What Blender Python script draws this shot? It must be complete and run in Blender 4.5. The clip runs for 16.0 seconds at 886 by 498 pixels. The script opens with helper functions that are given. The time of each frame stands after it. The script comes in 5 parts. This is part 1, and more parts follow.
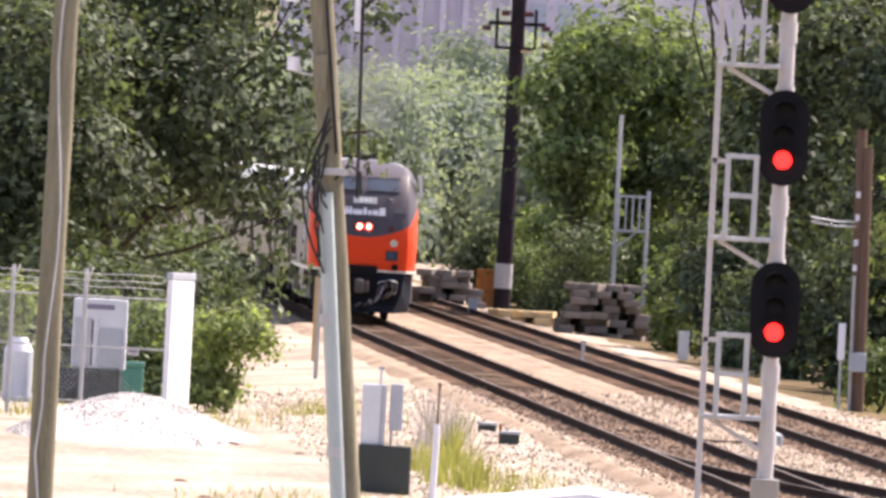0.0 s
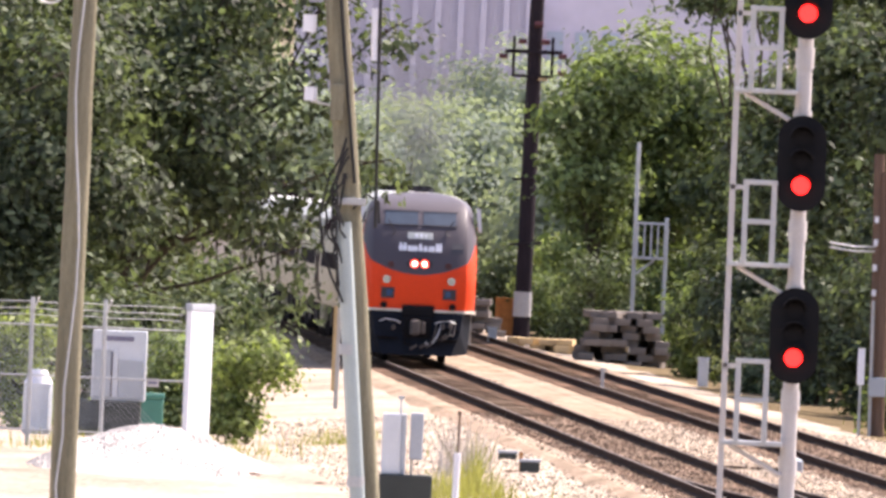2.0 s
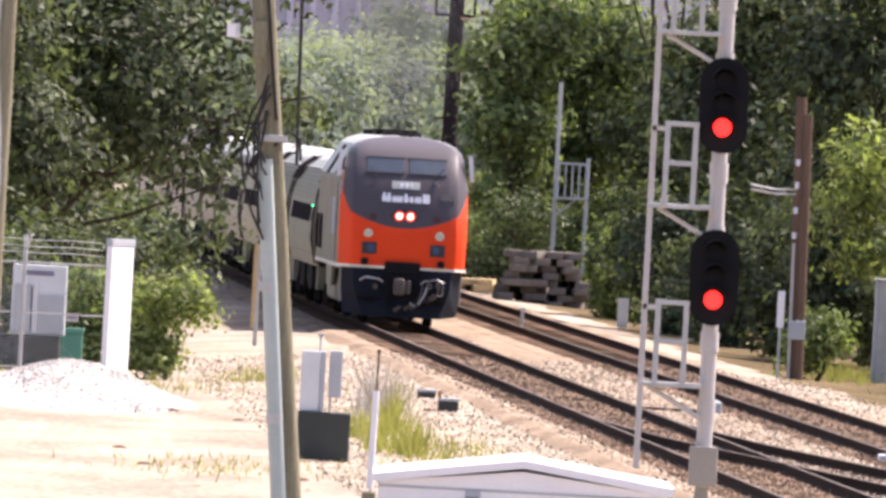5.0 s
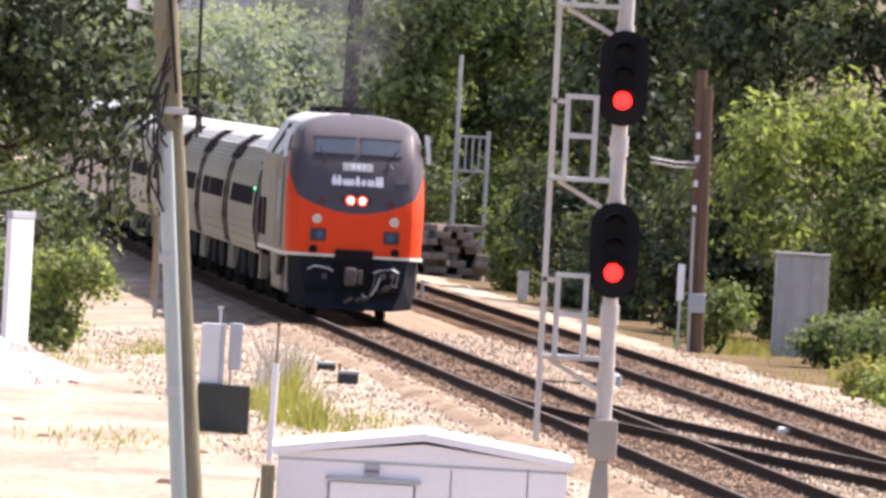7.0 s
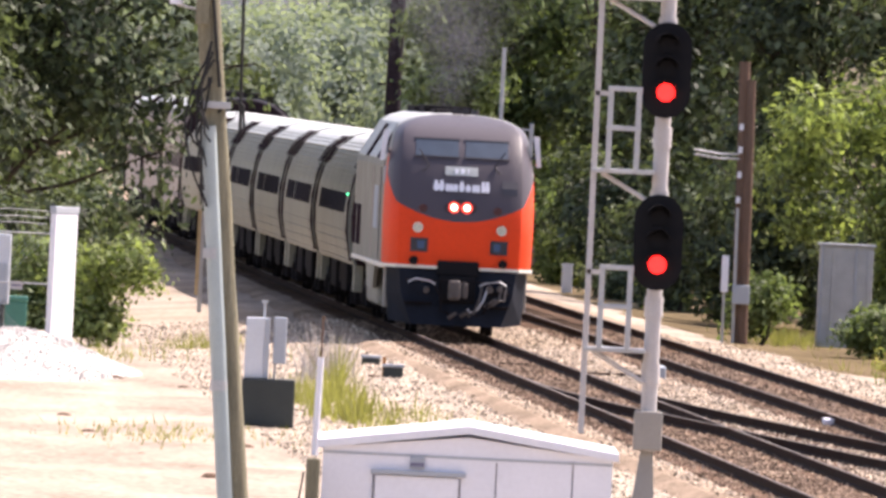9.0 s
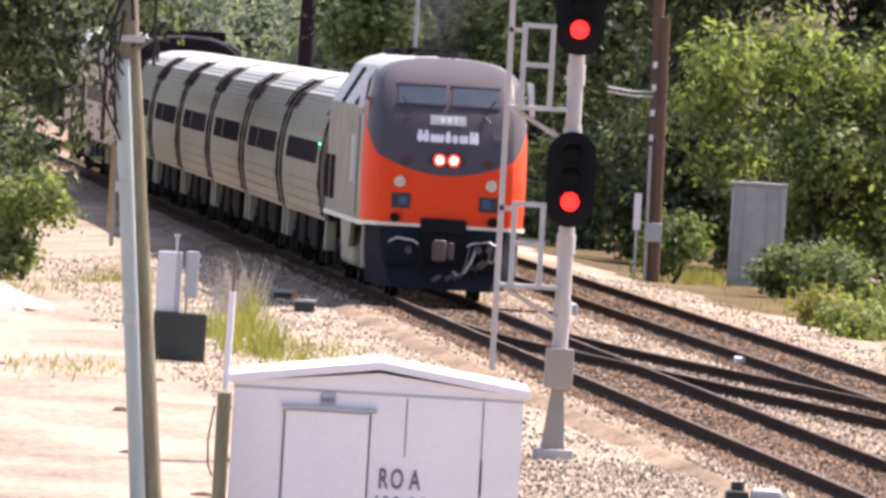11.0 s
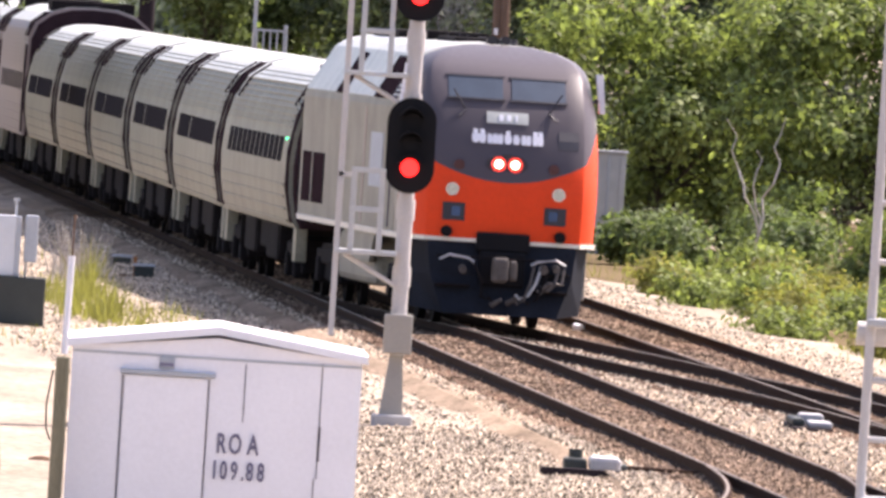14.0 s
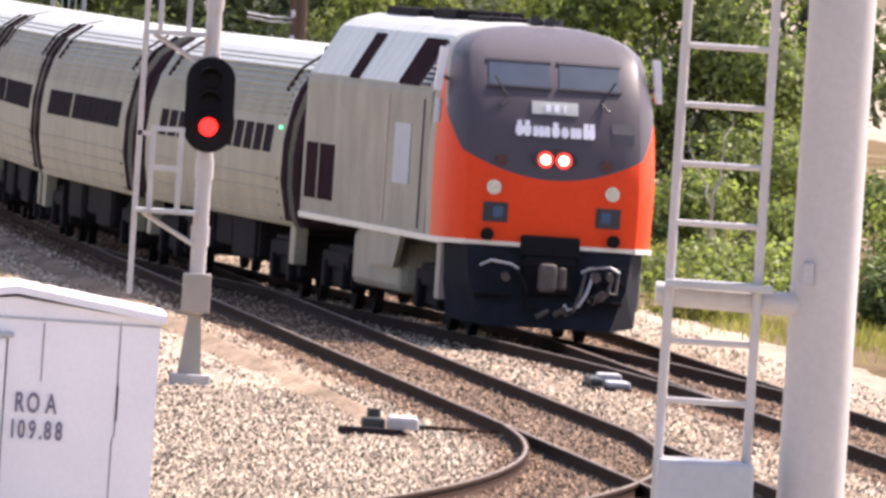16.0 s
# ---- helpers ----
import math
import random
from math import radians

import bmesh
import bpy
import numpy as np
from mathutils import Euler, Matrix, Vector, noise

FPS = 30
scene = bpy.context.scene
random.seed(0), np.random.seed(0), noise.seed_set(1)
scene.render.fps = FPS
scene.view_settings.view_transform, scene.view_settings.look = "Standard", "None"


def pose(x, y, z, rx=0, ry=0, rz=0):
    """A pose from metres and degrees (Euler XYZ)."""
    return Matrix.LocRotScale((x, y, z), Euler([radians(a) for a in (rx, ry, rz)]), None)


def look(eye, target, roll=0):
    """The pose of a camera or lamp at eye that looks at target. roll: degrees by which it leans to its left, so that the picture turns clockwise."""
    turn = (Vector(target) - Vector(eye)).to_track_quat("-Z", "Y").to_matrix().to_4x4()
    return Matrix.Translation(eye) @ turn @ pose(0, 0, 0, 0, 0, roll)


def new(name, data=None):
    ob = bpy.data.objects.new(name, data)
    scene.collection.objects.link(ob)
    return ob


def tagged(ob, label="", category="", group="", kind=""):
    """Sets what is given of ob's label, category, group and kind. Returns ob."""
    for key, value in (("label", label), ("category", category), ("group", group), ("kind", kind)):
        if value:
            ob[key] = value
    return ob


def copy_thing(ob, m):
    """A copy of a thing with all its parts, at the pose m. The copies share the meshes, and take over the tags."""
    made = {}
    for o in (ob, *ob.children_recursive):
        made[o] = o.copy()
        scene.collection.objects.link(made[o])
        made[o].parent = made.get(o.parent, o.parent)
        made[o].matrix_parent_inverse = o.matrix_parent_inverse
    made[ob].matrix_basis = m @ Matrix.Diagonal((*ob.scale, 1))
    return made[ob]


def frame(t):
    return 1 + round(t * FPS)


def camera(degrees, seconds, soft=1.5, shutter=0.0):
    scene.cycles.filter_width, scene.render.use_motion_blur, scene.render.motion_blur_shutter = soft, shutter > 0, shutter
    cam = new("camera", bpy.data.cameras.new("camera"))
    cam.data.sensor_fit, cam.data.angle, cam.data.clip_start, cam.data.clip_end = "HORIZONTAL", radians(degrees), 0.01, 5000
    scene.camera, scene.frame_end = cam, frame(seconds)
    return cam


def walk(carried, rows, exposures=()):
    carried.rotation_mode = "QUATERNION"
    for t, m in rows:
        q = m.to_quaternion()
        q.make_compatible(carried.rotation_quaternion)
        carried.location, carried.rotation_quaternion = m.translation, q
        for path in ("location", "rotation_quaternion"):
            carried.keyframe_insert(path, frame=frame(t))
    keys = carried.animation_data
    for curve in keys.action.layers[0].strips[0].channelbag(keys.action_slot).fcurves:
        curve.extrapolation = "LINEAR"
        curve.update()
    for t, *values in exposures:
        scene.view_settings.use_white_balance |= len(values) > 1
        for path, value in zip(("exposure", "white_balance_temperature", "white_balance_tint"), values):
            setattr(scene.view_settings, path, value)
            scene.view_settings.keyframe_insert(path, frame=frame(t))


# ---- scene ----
# ---- camera and its walk ----
EYE = (0.0, 0.0, 5.3)
cam = camera(2.3637, 16.0, soft=3.2)


def aim(yaw, pitch, roll):
    """The camera on its tripod: degrees to the right, upwards, and of lean."""
    a, b = radians(yaw), radians(pitch)
    way = Vector((math.sin(a) * math.cos(b), math.cos(a) * math.cos(b), math.sin(b)))
    return look(EYE, Vector(EYE) + 100 * way, roll)


PAN = [
    (0.0, 0.0000, -0.3098, 3.000), (0.5, 0.0159, -0.3376, 2.948), (1.0, -0.0325, -0.3449, 3.125),
    (1.5, -0.0735, -0.2949, 2.896), (2.0, -0.0534, -0.2356, 2.486), (2.5, 0.1574, -0.1857, 2.500),
    (3.0, 0.3801, -0.3101, 2.743), (3.5, 0.1664, -0.3824, 3.004), (4.0, 0.1496, -0.3887, 3.118),
    (4.2, 0.1676, -0.3875, 3.120), (6.3, 0.1373, -0.4192, 3.148), (6.5, 0.1257, -0.4495, 3.150),
    (7.0, 0.4361, -0.4475, 3.199), (7.5, 0.6428, -0.4729, 2.918), (8.0, 0.3586, -0.3222, 2.634),
    (8.5, 0.1852, -0.2873, 2.753), (9.0, 0.3201, -0.4724, 2.866), (9.5, 0.4070, -0.5595, 3.148),
    (9.7, 0.4242, -0.5963, 3.256), (11.8, 0.6147, -0.6318, 3.300), (12.0, 0.6217, -0.5188, 3.290),
    (12.5, 0.6152, -0.4289, 3.371), (13.0, 0.6080, -0.4708, 3.345), (13.5, 0.7534, -0.5983, 3.490),
    (14.0, 0.9960, -0.6958, 3.658), (14.5, 1.0006, -0.7007, 3.865), (14.8, 1.2230, -0.6294, 3.752),
    (15.0, 1.3892, -0.5719, 3.924), (15.5, 1.3950, -0.6601, 4.141), (16.0, 1.5394, -0.7690, 3.800),
]
EXPOSURE, KELVIN, TINT = 1.23, 6800, 23
# the clip's camera brightens its picture a little whenever it tilts up to the dark wood
DRIFT = [(0.0, 0.12), (1.5, 0.02), (2.0, 0.25), (2.5, 0.42), (3.0, 0.15), (3.5, 0.02), (4.2, 0.06), (6.5, 0.0), (7.0, 0.06), (7.5, 0.15), (8.0, 0.32), (8.5, 0.32), (9.0, 0.0), (9.5, -0.05), (11.8, 0.0), (12.0, 0.1), (12.5, 0.32), (13.0, 0.18), (13.5, 0.12), (14.5, 0.1), (15.0, 0.18), (15.5, 0.2), (16.0, 0.06)]
walk(cam, [(t, aim(y, p, r)) for t, y, p, r in PAN], exposures=[(t, EXPOSURE + e, KELVIN, TINT) for t, e in DRIFT])

# ---- world and sun ----
SUN_WAY = Vector((0.77, 0.64, 1.28)).normalized()
world = bpy.data.worlds.new("sky")
scene.world = world
world.use_nodes = True
wn = world.node_tree.nodes
sky = wn.new("ShaderNodeTexSky")
sky.sky_type, sky.sun_disc = "NISHITA", False
sky.sun_elevation = math.asin(SUN_WAY.z)
sky.sun_rotation = math.atan2(SUN_WAY.x, SUN_WAY.y)
sky.air_density, sky.dust_density = 1.0, 2.5
world.node_tree.links.new(sky.outputs[0], wn["Background"].inputs[0])
wn["Background"].inputs[1].default_value = 0.116
sun = new("sun", bpy.data.lights.new("sun", "SUN"))
sun.data.energy, sun.data.angle, sun.data.color = 4.7, radians(0.6), (1.0, 0.95, 0.86)
sun.matrix_world = look(SUN_WAY * 500, (0, 0, 0))


# ---- materials ----
def mat(name, color, rough=0.6, metal=0.0, var=0.25, scale=3.0, fine=40.0, bump=0.15, tint=None, glow=0.0, sheer=0.0, each=0.0, stretch=None, spec=0.5):
    """A procedural surface: two scales of variation in colour, roughness and relief."""
    m = bpy.data.materials.new(name)
    m.use_nodes = True
    nt = m.node_tree
    n, link = nt.nodes, nt.links.new
    b = n["Principled BSDF"]
    b.inputs["Metallic"].default_value = metal
    b.inputs["Specular IOR Level"].default_value = spec
    co = n.new("ShaderNodeTexCoord")
    src = co.outputs["Object"]
    if stretch:
        mp = n.new("ShaderNodeMapping")
        mp.inputs["Scale"].default_value = stretch
        link(src, mp.inputs[0])
        src = mp.outputs[0]
    big, small = n.new("ShaderNodeTexNoise"), n.new("ShaderNodeTexNoise")
    big.inputs["Scale"].default_value, small.inputs["Scale"].default_value = scale, fine
    big.inputs["Detail"].default_value, small.inputs["Detail"].default_value = 5, 3
    link(src, big.inputs["Vector"])
    link(src, small.inputs["Vector"])
    mix = n.new("ShaderNodeMath")
    mix.operation = "MULTIPLY_ADD"
    link(small.outputs[0], mix.inputs[0])
    mix.inputs[1].default_value = 0.45
    half = n.new("ShaderNodeMath")
    half.operation = "MULTIPLY"
    half.inputs[1].default_value = 0.55
    link(big.outputs[0], half.inputs[0])
    link(half.outputs[0], mix.inputs[2])
    fac = mix.outputs[0]
    if each:
        gi = n.new("ShaderNodeNewGeometry")
        ev = n.new("ShaderNodeMath")
        ev.operation = "MULTIPLY_ADD"
        link(gi.outputs["Random Per Island"], ev.inputs[0])
        ev.inputs[1].default_value = each
        off = n.new("ShaderNodeMath")
        off.operation = "SUBTRACT"
        link(fac, off.inputs[0])
        off.inputs[1].default_value = each / 2
        link(off.outputs[0], ev.inputs[2])
        fac = ev.outputs[0]
    ramp = n.new("ShaderNodeValToRGB")
    dark = [c * (1 - var) for c in color]
    light = tint or [min(1, c * (1 + var)) for c in color]
    ramp.color_ramp.elements[0].position, ramp.color_ramp.elements[1].position = 0.28, 0.72
    ramp.color_ramp.elements[0].color, ramp.color_ramp.elements[1].color = (*dark, 1), (*light, 1)
    link(fac, ramp.inputs[0])
    link(ramp.outputs[0], b.inputs["Base Color"])
    ro = n.new("ShaderNodeMapRange")
    ro.inputs["To Min"].default_value, ro.inputs["To Max"].default_value = max(0.02, rough - 0.12), min(1, rough + 0.12)
    link(small.outputs[0], ro.inputs[0])
    link(ro.outputs[0], b.inputs["Roughness"])
    if bump:
        bp = n.new("ShaderNodeBump")
        bp.inputs["Strength"].default_value, bp.inputs["Distance"].default_value = bump, 0.02
        link(fac, bp.inputs["Height"])
        link(bp.outputs[0], b.inputs["Normal"])
    if glow:
        b.inputs["Emission Color"].default_value = (*color, 1)
        b.inputs["Emission Strength"].default_value = glow
    if sheer:
        tr = n.new("ShaderNodeBsdfTranslucent")
        ms = n.new("ShaderNodeMixShader")
        ms.inputs[0].default_value = sheer
        warm = n.new("ShaderNodeMixRGB")
        warm.blend_type = "MULTIPLY"
        warm.inputs[0].default_value = 1.0
        warm.inputs[2].default_value = (1.5, 1.6, 0.8, 1)
        link(ramp.outputs[0], warm.inputs[1])
        link(warm.outputs[0], tr.inputs[0])
        link(b.outputs[0], ms.inputs[1])
        link(tr.outputs[0], ms.inputs[2])
        link(ms.outputs[0], n["Material Output"].inputs[0])
    return m


M = {
    "dirt": mat("sandy dirt", (0.315, 0.264, 0.213), 0.95, var=0.55, scale=0.5, fine=9, bump=0.6, stretch=(1, 0.25, 1), spec=0),
    "ballast": mat("crushed stone ballast", (0.26, 0.20, 0.15), 0.95, var=0.6, scale=1.2, fine=12, bump=0.9, stretch=(1, 0.2, 1), spec=0),
    "fouled": mat("rust stained ballast", (0.135, 0.088, 0.064), 0.95, var=0.55, scale=1.0, fine=12, bump=0.9, stretch=(1, 0.2, 1), spec=0),
    "litter": mat("shade dark leaf litter and weeds", (0.13, 0.10, 0.06), 0.95, var=0.5, scale=0.5, fine=9, bump=0.6, stretch=(1, 0.25, 1), spec=0),
    "stone": mat("ballast stone", (0.41, 0.335, 0.255), 0.9, var=0.75, scale=0.6, fine=30, bump=0.3, each=0.9, spec=0),
    "brownstone": mat("rust stained stone", (0.25, 0.18, 0.13), 0.9, var=0.72, scale=0.6, fine=30, bump=0.3, each=0.9, spec=0),
    "whitestone": mat("white gravel", (0.47, 0.44, 0.41), 0.95, var=0.25, scale=1.5, fine=22, bump=0.8, spec=0),
    "tie": mat("weathered tie timber", (0.115, 0.08, 0.058), 0.9, var=0.4, scale=2, fine=30, bump=0.5, each=0.5, spec=0.02),
    "rail": mat("rusty rail steel", (0.04, 0.022, 0.016), 0.85, 0.0, var=0.45, scale=4, fine=50, bump=0.2, spec=0.05),
    "railtop": mat("polished rail head", (0.20, 0.165, 0.14), 0.65, 0.4, var=0.2, scale=2, fine=60, bump=0.05, spec=0.2),
    # one steel in two tones: darker for shaded sides, paler for sunlit roofs
    "silver": mat("brushed stainless steel, shaded tone", (0.235, 0.235, 0.19), 0.5, 0.2, var=0.35, scale=0.8, fine=18, bump=0.05, spec=0.2),
    "silverroof": mat("stainless roof sheet, sunlit tone", (0.52, 0.52, 0.48), 0.45, 0.45, var=0.38, scale=1.1, fine=20, bump=0.1, stretch=(3, 1, 0.5)),
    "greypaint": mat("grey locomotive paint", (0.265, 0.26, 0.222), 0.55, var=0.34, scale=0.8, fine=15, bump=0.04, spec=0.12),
    "black": mat("black paint", (0.035, 0.033, 0.042), 0.42, var=0.3, scale=1, fine=20, bump=0.05, spec=0.3),
    "grime": mat("grimy running gear", (0.014, 0.012, 0.013), 0.85, var=0.5, scale=2, fine=25, bump=0.3, spec=0.06),
    "pilot": mat("dark blue grey steel", (0.013, 0.016, 0.024), 0.75, var=0.5, scale=2, fine=25, bump=0.1, spec=0.1),
    "coupler": mat("worn brown grey cast steel", (0.10, 0.09, 0.085), 0.6, 0.3, var=0.5, scale=5, fine=30, bump=0.2, spec=0.2),
    "maskpatch": mat("dark grey patch paint", (0.045, 0.042, 0.05), 0.5, var=0.2, scale=2, fine=20, bump=0.02),
    "smoke": mat("thin grey exhaust smoke", (0.20, 0.20, 0.215), 1.0, var=0.1, bump=0, spec=0.0),
    "greytie": mat("silvered tie timber", (0.17, 0.15, 0.135), 0.9, var=0.45, scale=2, fine=30, bump=0.5, each=0.5, spec=0.02),
    "glass": mat("dark window glass", (0.032, 0.030, 0.034), 0.5, var=0.2, bump=0.0, spec=0.0),
    # the bluish base adds reflected sky to the windshield
    "wsglass": mat("sky toned windshield glass", (0.05, 0.065, 0.085), 0.06, var=0.2, bump=0.0, spec=0.9),
    "white": mat("white paint", (0.74, 0.74, 0.79), 0.6, var=0.07, scale=1.2, fine=25, bump=0.06),
    "cream": mat("white sill paint", (0.72, 0.68, 0.60), 0.6, var=0.15, scale=3, fine=30),
    "mast": mat("white enamelled mast", (0.45, 0.43, 0.425), 0.5, var=0.12, scale=2, fine=25, bump=0.08),
    "galv": mat("galvanised steel", (0.42, 0.43, 0.44), 0.55, 0.35, var=0.2, scale=3, fine=40, bump=0.1),
    "greybox": mat("grey enclosure paint", (0.36, 0.39, 0.43), 0.55, var=0.12, scale=2, fine=30, bump=0.05),
    "palebox": mat("pale blue grey enclosure paint", (0.55, 0.58, 0.62), 0.55, var=0.12, scale=2, fine=30, bump=0.05),
    "darkbox": mat("dark grey green enclosure", (0.05, 0.056, 0.053), 0.6, var=0.2, scale=2, fine=30, bump=0.05, spec=0.15),
    "green": mat("green enclosure paint", (0.05, 0.20, 0.15), 0.5, var=0.15, scale=2, fine=30, bump=0.05),
    "wood": mat("weathered pole timber", (0.20, 0.185, 0.13), 0.9, var=0.5, scale=2.5, fine=30, bump=0.6, stretch=(6, 6, 0.5), spec=0.05),
    "darkwood": mat("creosoted pole timber", (0.024, 0.018, 0.022), 0.9, spec=0.1, var=0.4, scale=2.5, fine=30, bump=0.6, stretch=(6, 6, 0.5)),
    "brown": mat("brown pole timber", (0.15, 0.10, 0.075), 0.9, var=0.35, scale=2.5, fine=30, bump=0.6, stretch=(6, 6, 0.5), spec=0.05),
    "conduit": mat("pale grey conduit", (0.35, 0.41, 0.41), 0.45, var=0.12, scale=2, fine=30, bump=0.05),
    "cable": mat("black cable", (0.03, 0.03, 0.03), 0.7, spec=0.1),
    "signal": mat("flat black signal backplate", (0.007, 0.007, 0.009), 0.7, var=0.3, bump=0.05, spec=0.15),
    "red": mat("lit red signal lens", (1.0, 0.016, 0.012), 0.3, glow=1.9, var=0.05, bump=0),
    "head": mat("lit headlight lens", (1.0, 0.56, 0.42), 0.3, glow=3.0, var=0.02, bump=0),
    "headhalo": mat("red headlight halo", (0.9, 0.05, 0.03), 0.3, glow=0.5, var=0.05, bump=0),
    "lens": mat("unlit glass lens", (0.5, 0.5, 0.48), 0.15, 0.6, var=0.3, scale=20, bump=0.1),
    "blueglass": mat("dark blue glass", (0.03, 0.07, 0.16), 0.2, var=0.3, bump=0),
    "darkred": mat("dark red marker lens", (0.06, 0.012, 0.015), 0.3),
    "lamp": mat("green door lamp", (0.05, 0.9, 0.35), 0.3, glow=1.5),
    "plate": mat("number box", (0.42, 0.44, 0.42), 0.5, var=0.15),
    "ink": mat("grey stencil paint", (0.16, 0.15, 0.22), 0.8),
    "shadowline": mat("dark panel joint", (0.10, 0.09, 0.11), 0.8, spec=0.0),
    "concrete": mat("grey concrete", (0.40, 0.39, 0.39), 0.85, var=0.15, scale=0.6, fine=8, bump=0.2, spec=0.05),
    "rust": mat("rusty steel", (0.30, 0.12, 0.04), 0.9, var=0.4, scale=4, fine=30, bump=0.3, spec=0.05),
    "sand": mat("sawn tan timber", (0.50, 0.38, 0.22), 0.9, var=0.25, scale=3, fine=20, bump=0.3, spec=0.02),
    "trunk": mat("grey brown bark", (0.06, 0.05, 0.04), 0.95, var=0.4, scale=4, fine=30, bump=0.8, spec=0.0),
    "leafdeep": mat("deep green oak leaf", (0.072, 0.09, 0.054), 0.6, var=0.6, scale=0.35, fine=3, bump=0, sheer=0.3, each=0.7, spec=0.12),
    "leafdark": mat("dark oak leaf", (0.086, 0.11, 0.062), 0.5, var=0.5, scale=0.35, fine=3, bump=0, sheer=0.25, each=0.7, spec=0.08),
    "leaf": mat("green leaf", (0.12, 0.155, 0.07), 0.5, var=0.5, scale=0.35, fine=3, bump=0, sheer=0.35, each=0.7, spec=0.08),
    "leafbright": mat("bright green leaf", (0.165, 0.20, 0.08), 0.5, var=0.55, scale=0.5, fine=3, bump=0, sheer=0.4, each=0.6, spec=0.1),
    # distance haze is painted into these leaves as a pale grey tone
    "leaffar": mat("haze pale grey green leaf", (0.215, 0.25, 0.225), 0.9, var=0.12, scale=0.1, fine=1, bump=0, sheer=0.38, each=0.12, spec=0.0),
    "grass": mat("dry grass blade", (0.20, 0.195, 0.07), 0.7, var=0.35, scale=0.8, fine=5, bump=0, sheer=0.4, each=0.6, spec=0.1),
    # concrete with distance haze mixed into its colour as lavender grey
    "bldg": mat("ribbed haze grey precast concrete", (0.46, 0.455, 0.55), 0.85, var=0.10, scale=0.08, fine=1.2, bump=0.1, spec=0.05),
    "bleached": mat("bleached grey branch", (0.42, 0.38, 0.34), 0.9, var=0.3, scale=3, fine=30, bump=0.3),
    "boxtan": mat("tan grey box paint", (0.30, 0.28, 0.25), 0.6, var=0.12, scale=2, fine=30, bump=0.05),
    "gap": mat("dark rubber diaphragm", (0.035, 0.022, 0.026), 0.9, var=0.3, spec=0.0),
    "blue": mat("faded blue paint and window sky tone", (0.30, 0.36, 0.44), 0.5, var=0.15),
    # base taken darker so the sleeping cars look shadowed
    "pink": mat("weathered stainless side, shade darkened", (0.33, 0.27, 0.25), 0.5, 0.3, var=0.15, scale=0.8, fine=12),
}


# ---- mesh helpers ----
def bm_new():
    return bmesh.new()


def box(bm, x0, x1, y0, y1, z0, z1, bevel=0.0):
    r = bmesh.ops.create_cube(bm, size=1)
    bmesh.ops.scale(bm, vec=(x1 - x0, y1 - y0, z1 - z0), verts=r["verts"])
    bmesh.ops.translate(bm, vec=((x0 + x1) / 2, (y0 + y1) / 2, (z0 + z1) / 2), verts=r["verts"])
    if bevel:
        edges = list({e for v in r["verts"] for e in v.link_edges})
        bmesh.ops.bevel(bm, geom=edges, offset=bevel, segments=2, affect="EDGES", profile=0.5)
    return bm


def rod(bm, a, b, r0, r1=None, n=12, caps=True):
    a, b = Vector(a), Vector(b)
    r1 = r0 if r1 is None else r1
    d = b - a
    turn = d.to_track_quat("Z", "Y").to_matrix().to_4x4()
    m = Matrix.Translation((a + b) / 2) @ turn
    bmesh.ops.create_cone(bm, cap_ends=caps, segments=n, radius1=r0, radius2=r1, depth=d.length, matrix=m)
    return bm


def loft(bm, rings, close=True, caps=True):
    """Skin over rings of points, each ring with the same count."""
    vs = [[bm.verts.new(p) for p in ring] for ring in rings]
    n = len(rings[0])
    for a, b in zip(vs, vs[1:]):
        for i in range(n if close else n - 1):
            j = (i + 1) % n
            bm.faces.new((a[i], a[j], b[j], b[i]))
    if caps and close:
        bm.faces.new(vs[0][::-1])
        bm.faces.new(vs[-1])
    return bm


def finish(bm, name, material, smooth=False):
    bmesh.ops.recalc_face_normals(bm, faces=bm.faces)
    me = bpy.data.meshes.new(name)
    bm.to_mesh(me)
    bm.free()
    me.materials.append(M[material] if isinstance(material, str) else material)
    if smooth:
        me.shade_smooth()
        me.set_sharp_from_angle(angle=0.62)
    return me


def part(name, bm, material, parent=None, label="", smooth=False):
    ob = new(name, finish(bm, name, material, smooth))
    if parent is not None:
        ob.parent = parent
    if label:
        tagged(ob, label)
    return ob


def thing(name, x, y, z, label, category, group="", rz=0, kind=""):
    ob = new(name)
    ob.empty_display_size = 0.2
    ob.matrix_basis = pose(x, y, z, 0, 0, rz)
    return tagged(ob, label, category, group, kind)


def soup(name, verts, faces_n, material, smooth=False):
    """A mesh from an array of corners, faces_n to a face, each face with corners of its own."""
    me = bpy.data.meshes.new(name)
    nv = len(verts)
    me.vertices.add(nv)
    me.vertices.foreach_set("co", np.asarray(verts, dtype=np.float32).ravel())
    nf = nv // faces_n
    me.loops.add(nv)
    me.loops.foreach_set("vertex_index", np.arange(nv, dtype=np.int32))
    me.polygons.add(nf)
    me.polygons.foreach_set("loop_start", np.arange(0, nv, faces_n, dtype=np.int32))
    me.polygons.foreach_set("loop_total", np.full(nf, faces_n, dtype=np.int32))
    me.update(calc_edges=True)
    me.materials.append(M[material] if isinstance(material, str) else material)
    return me


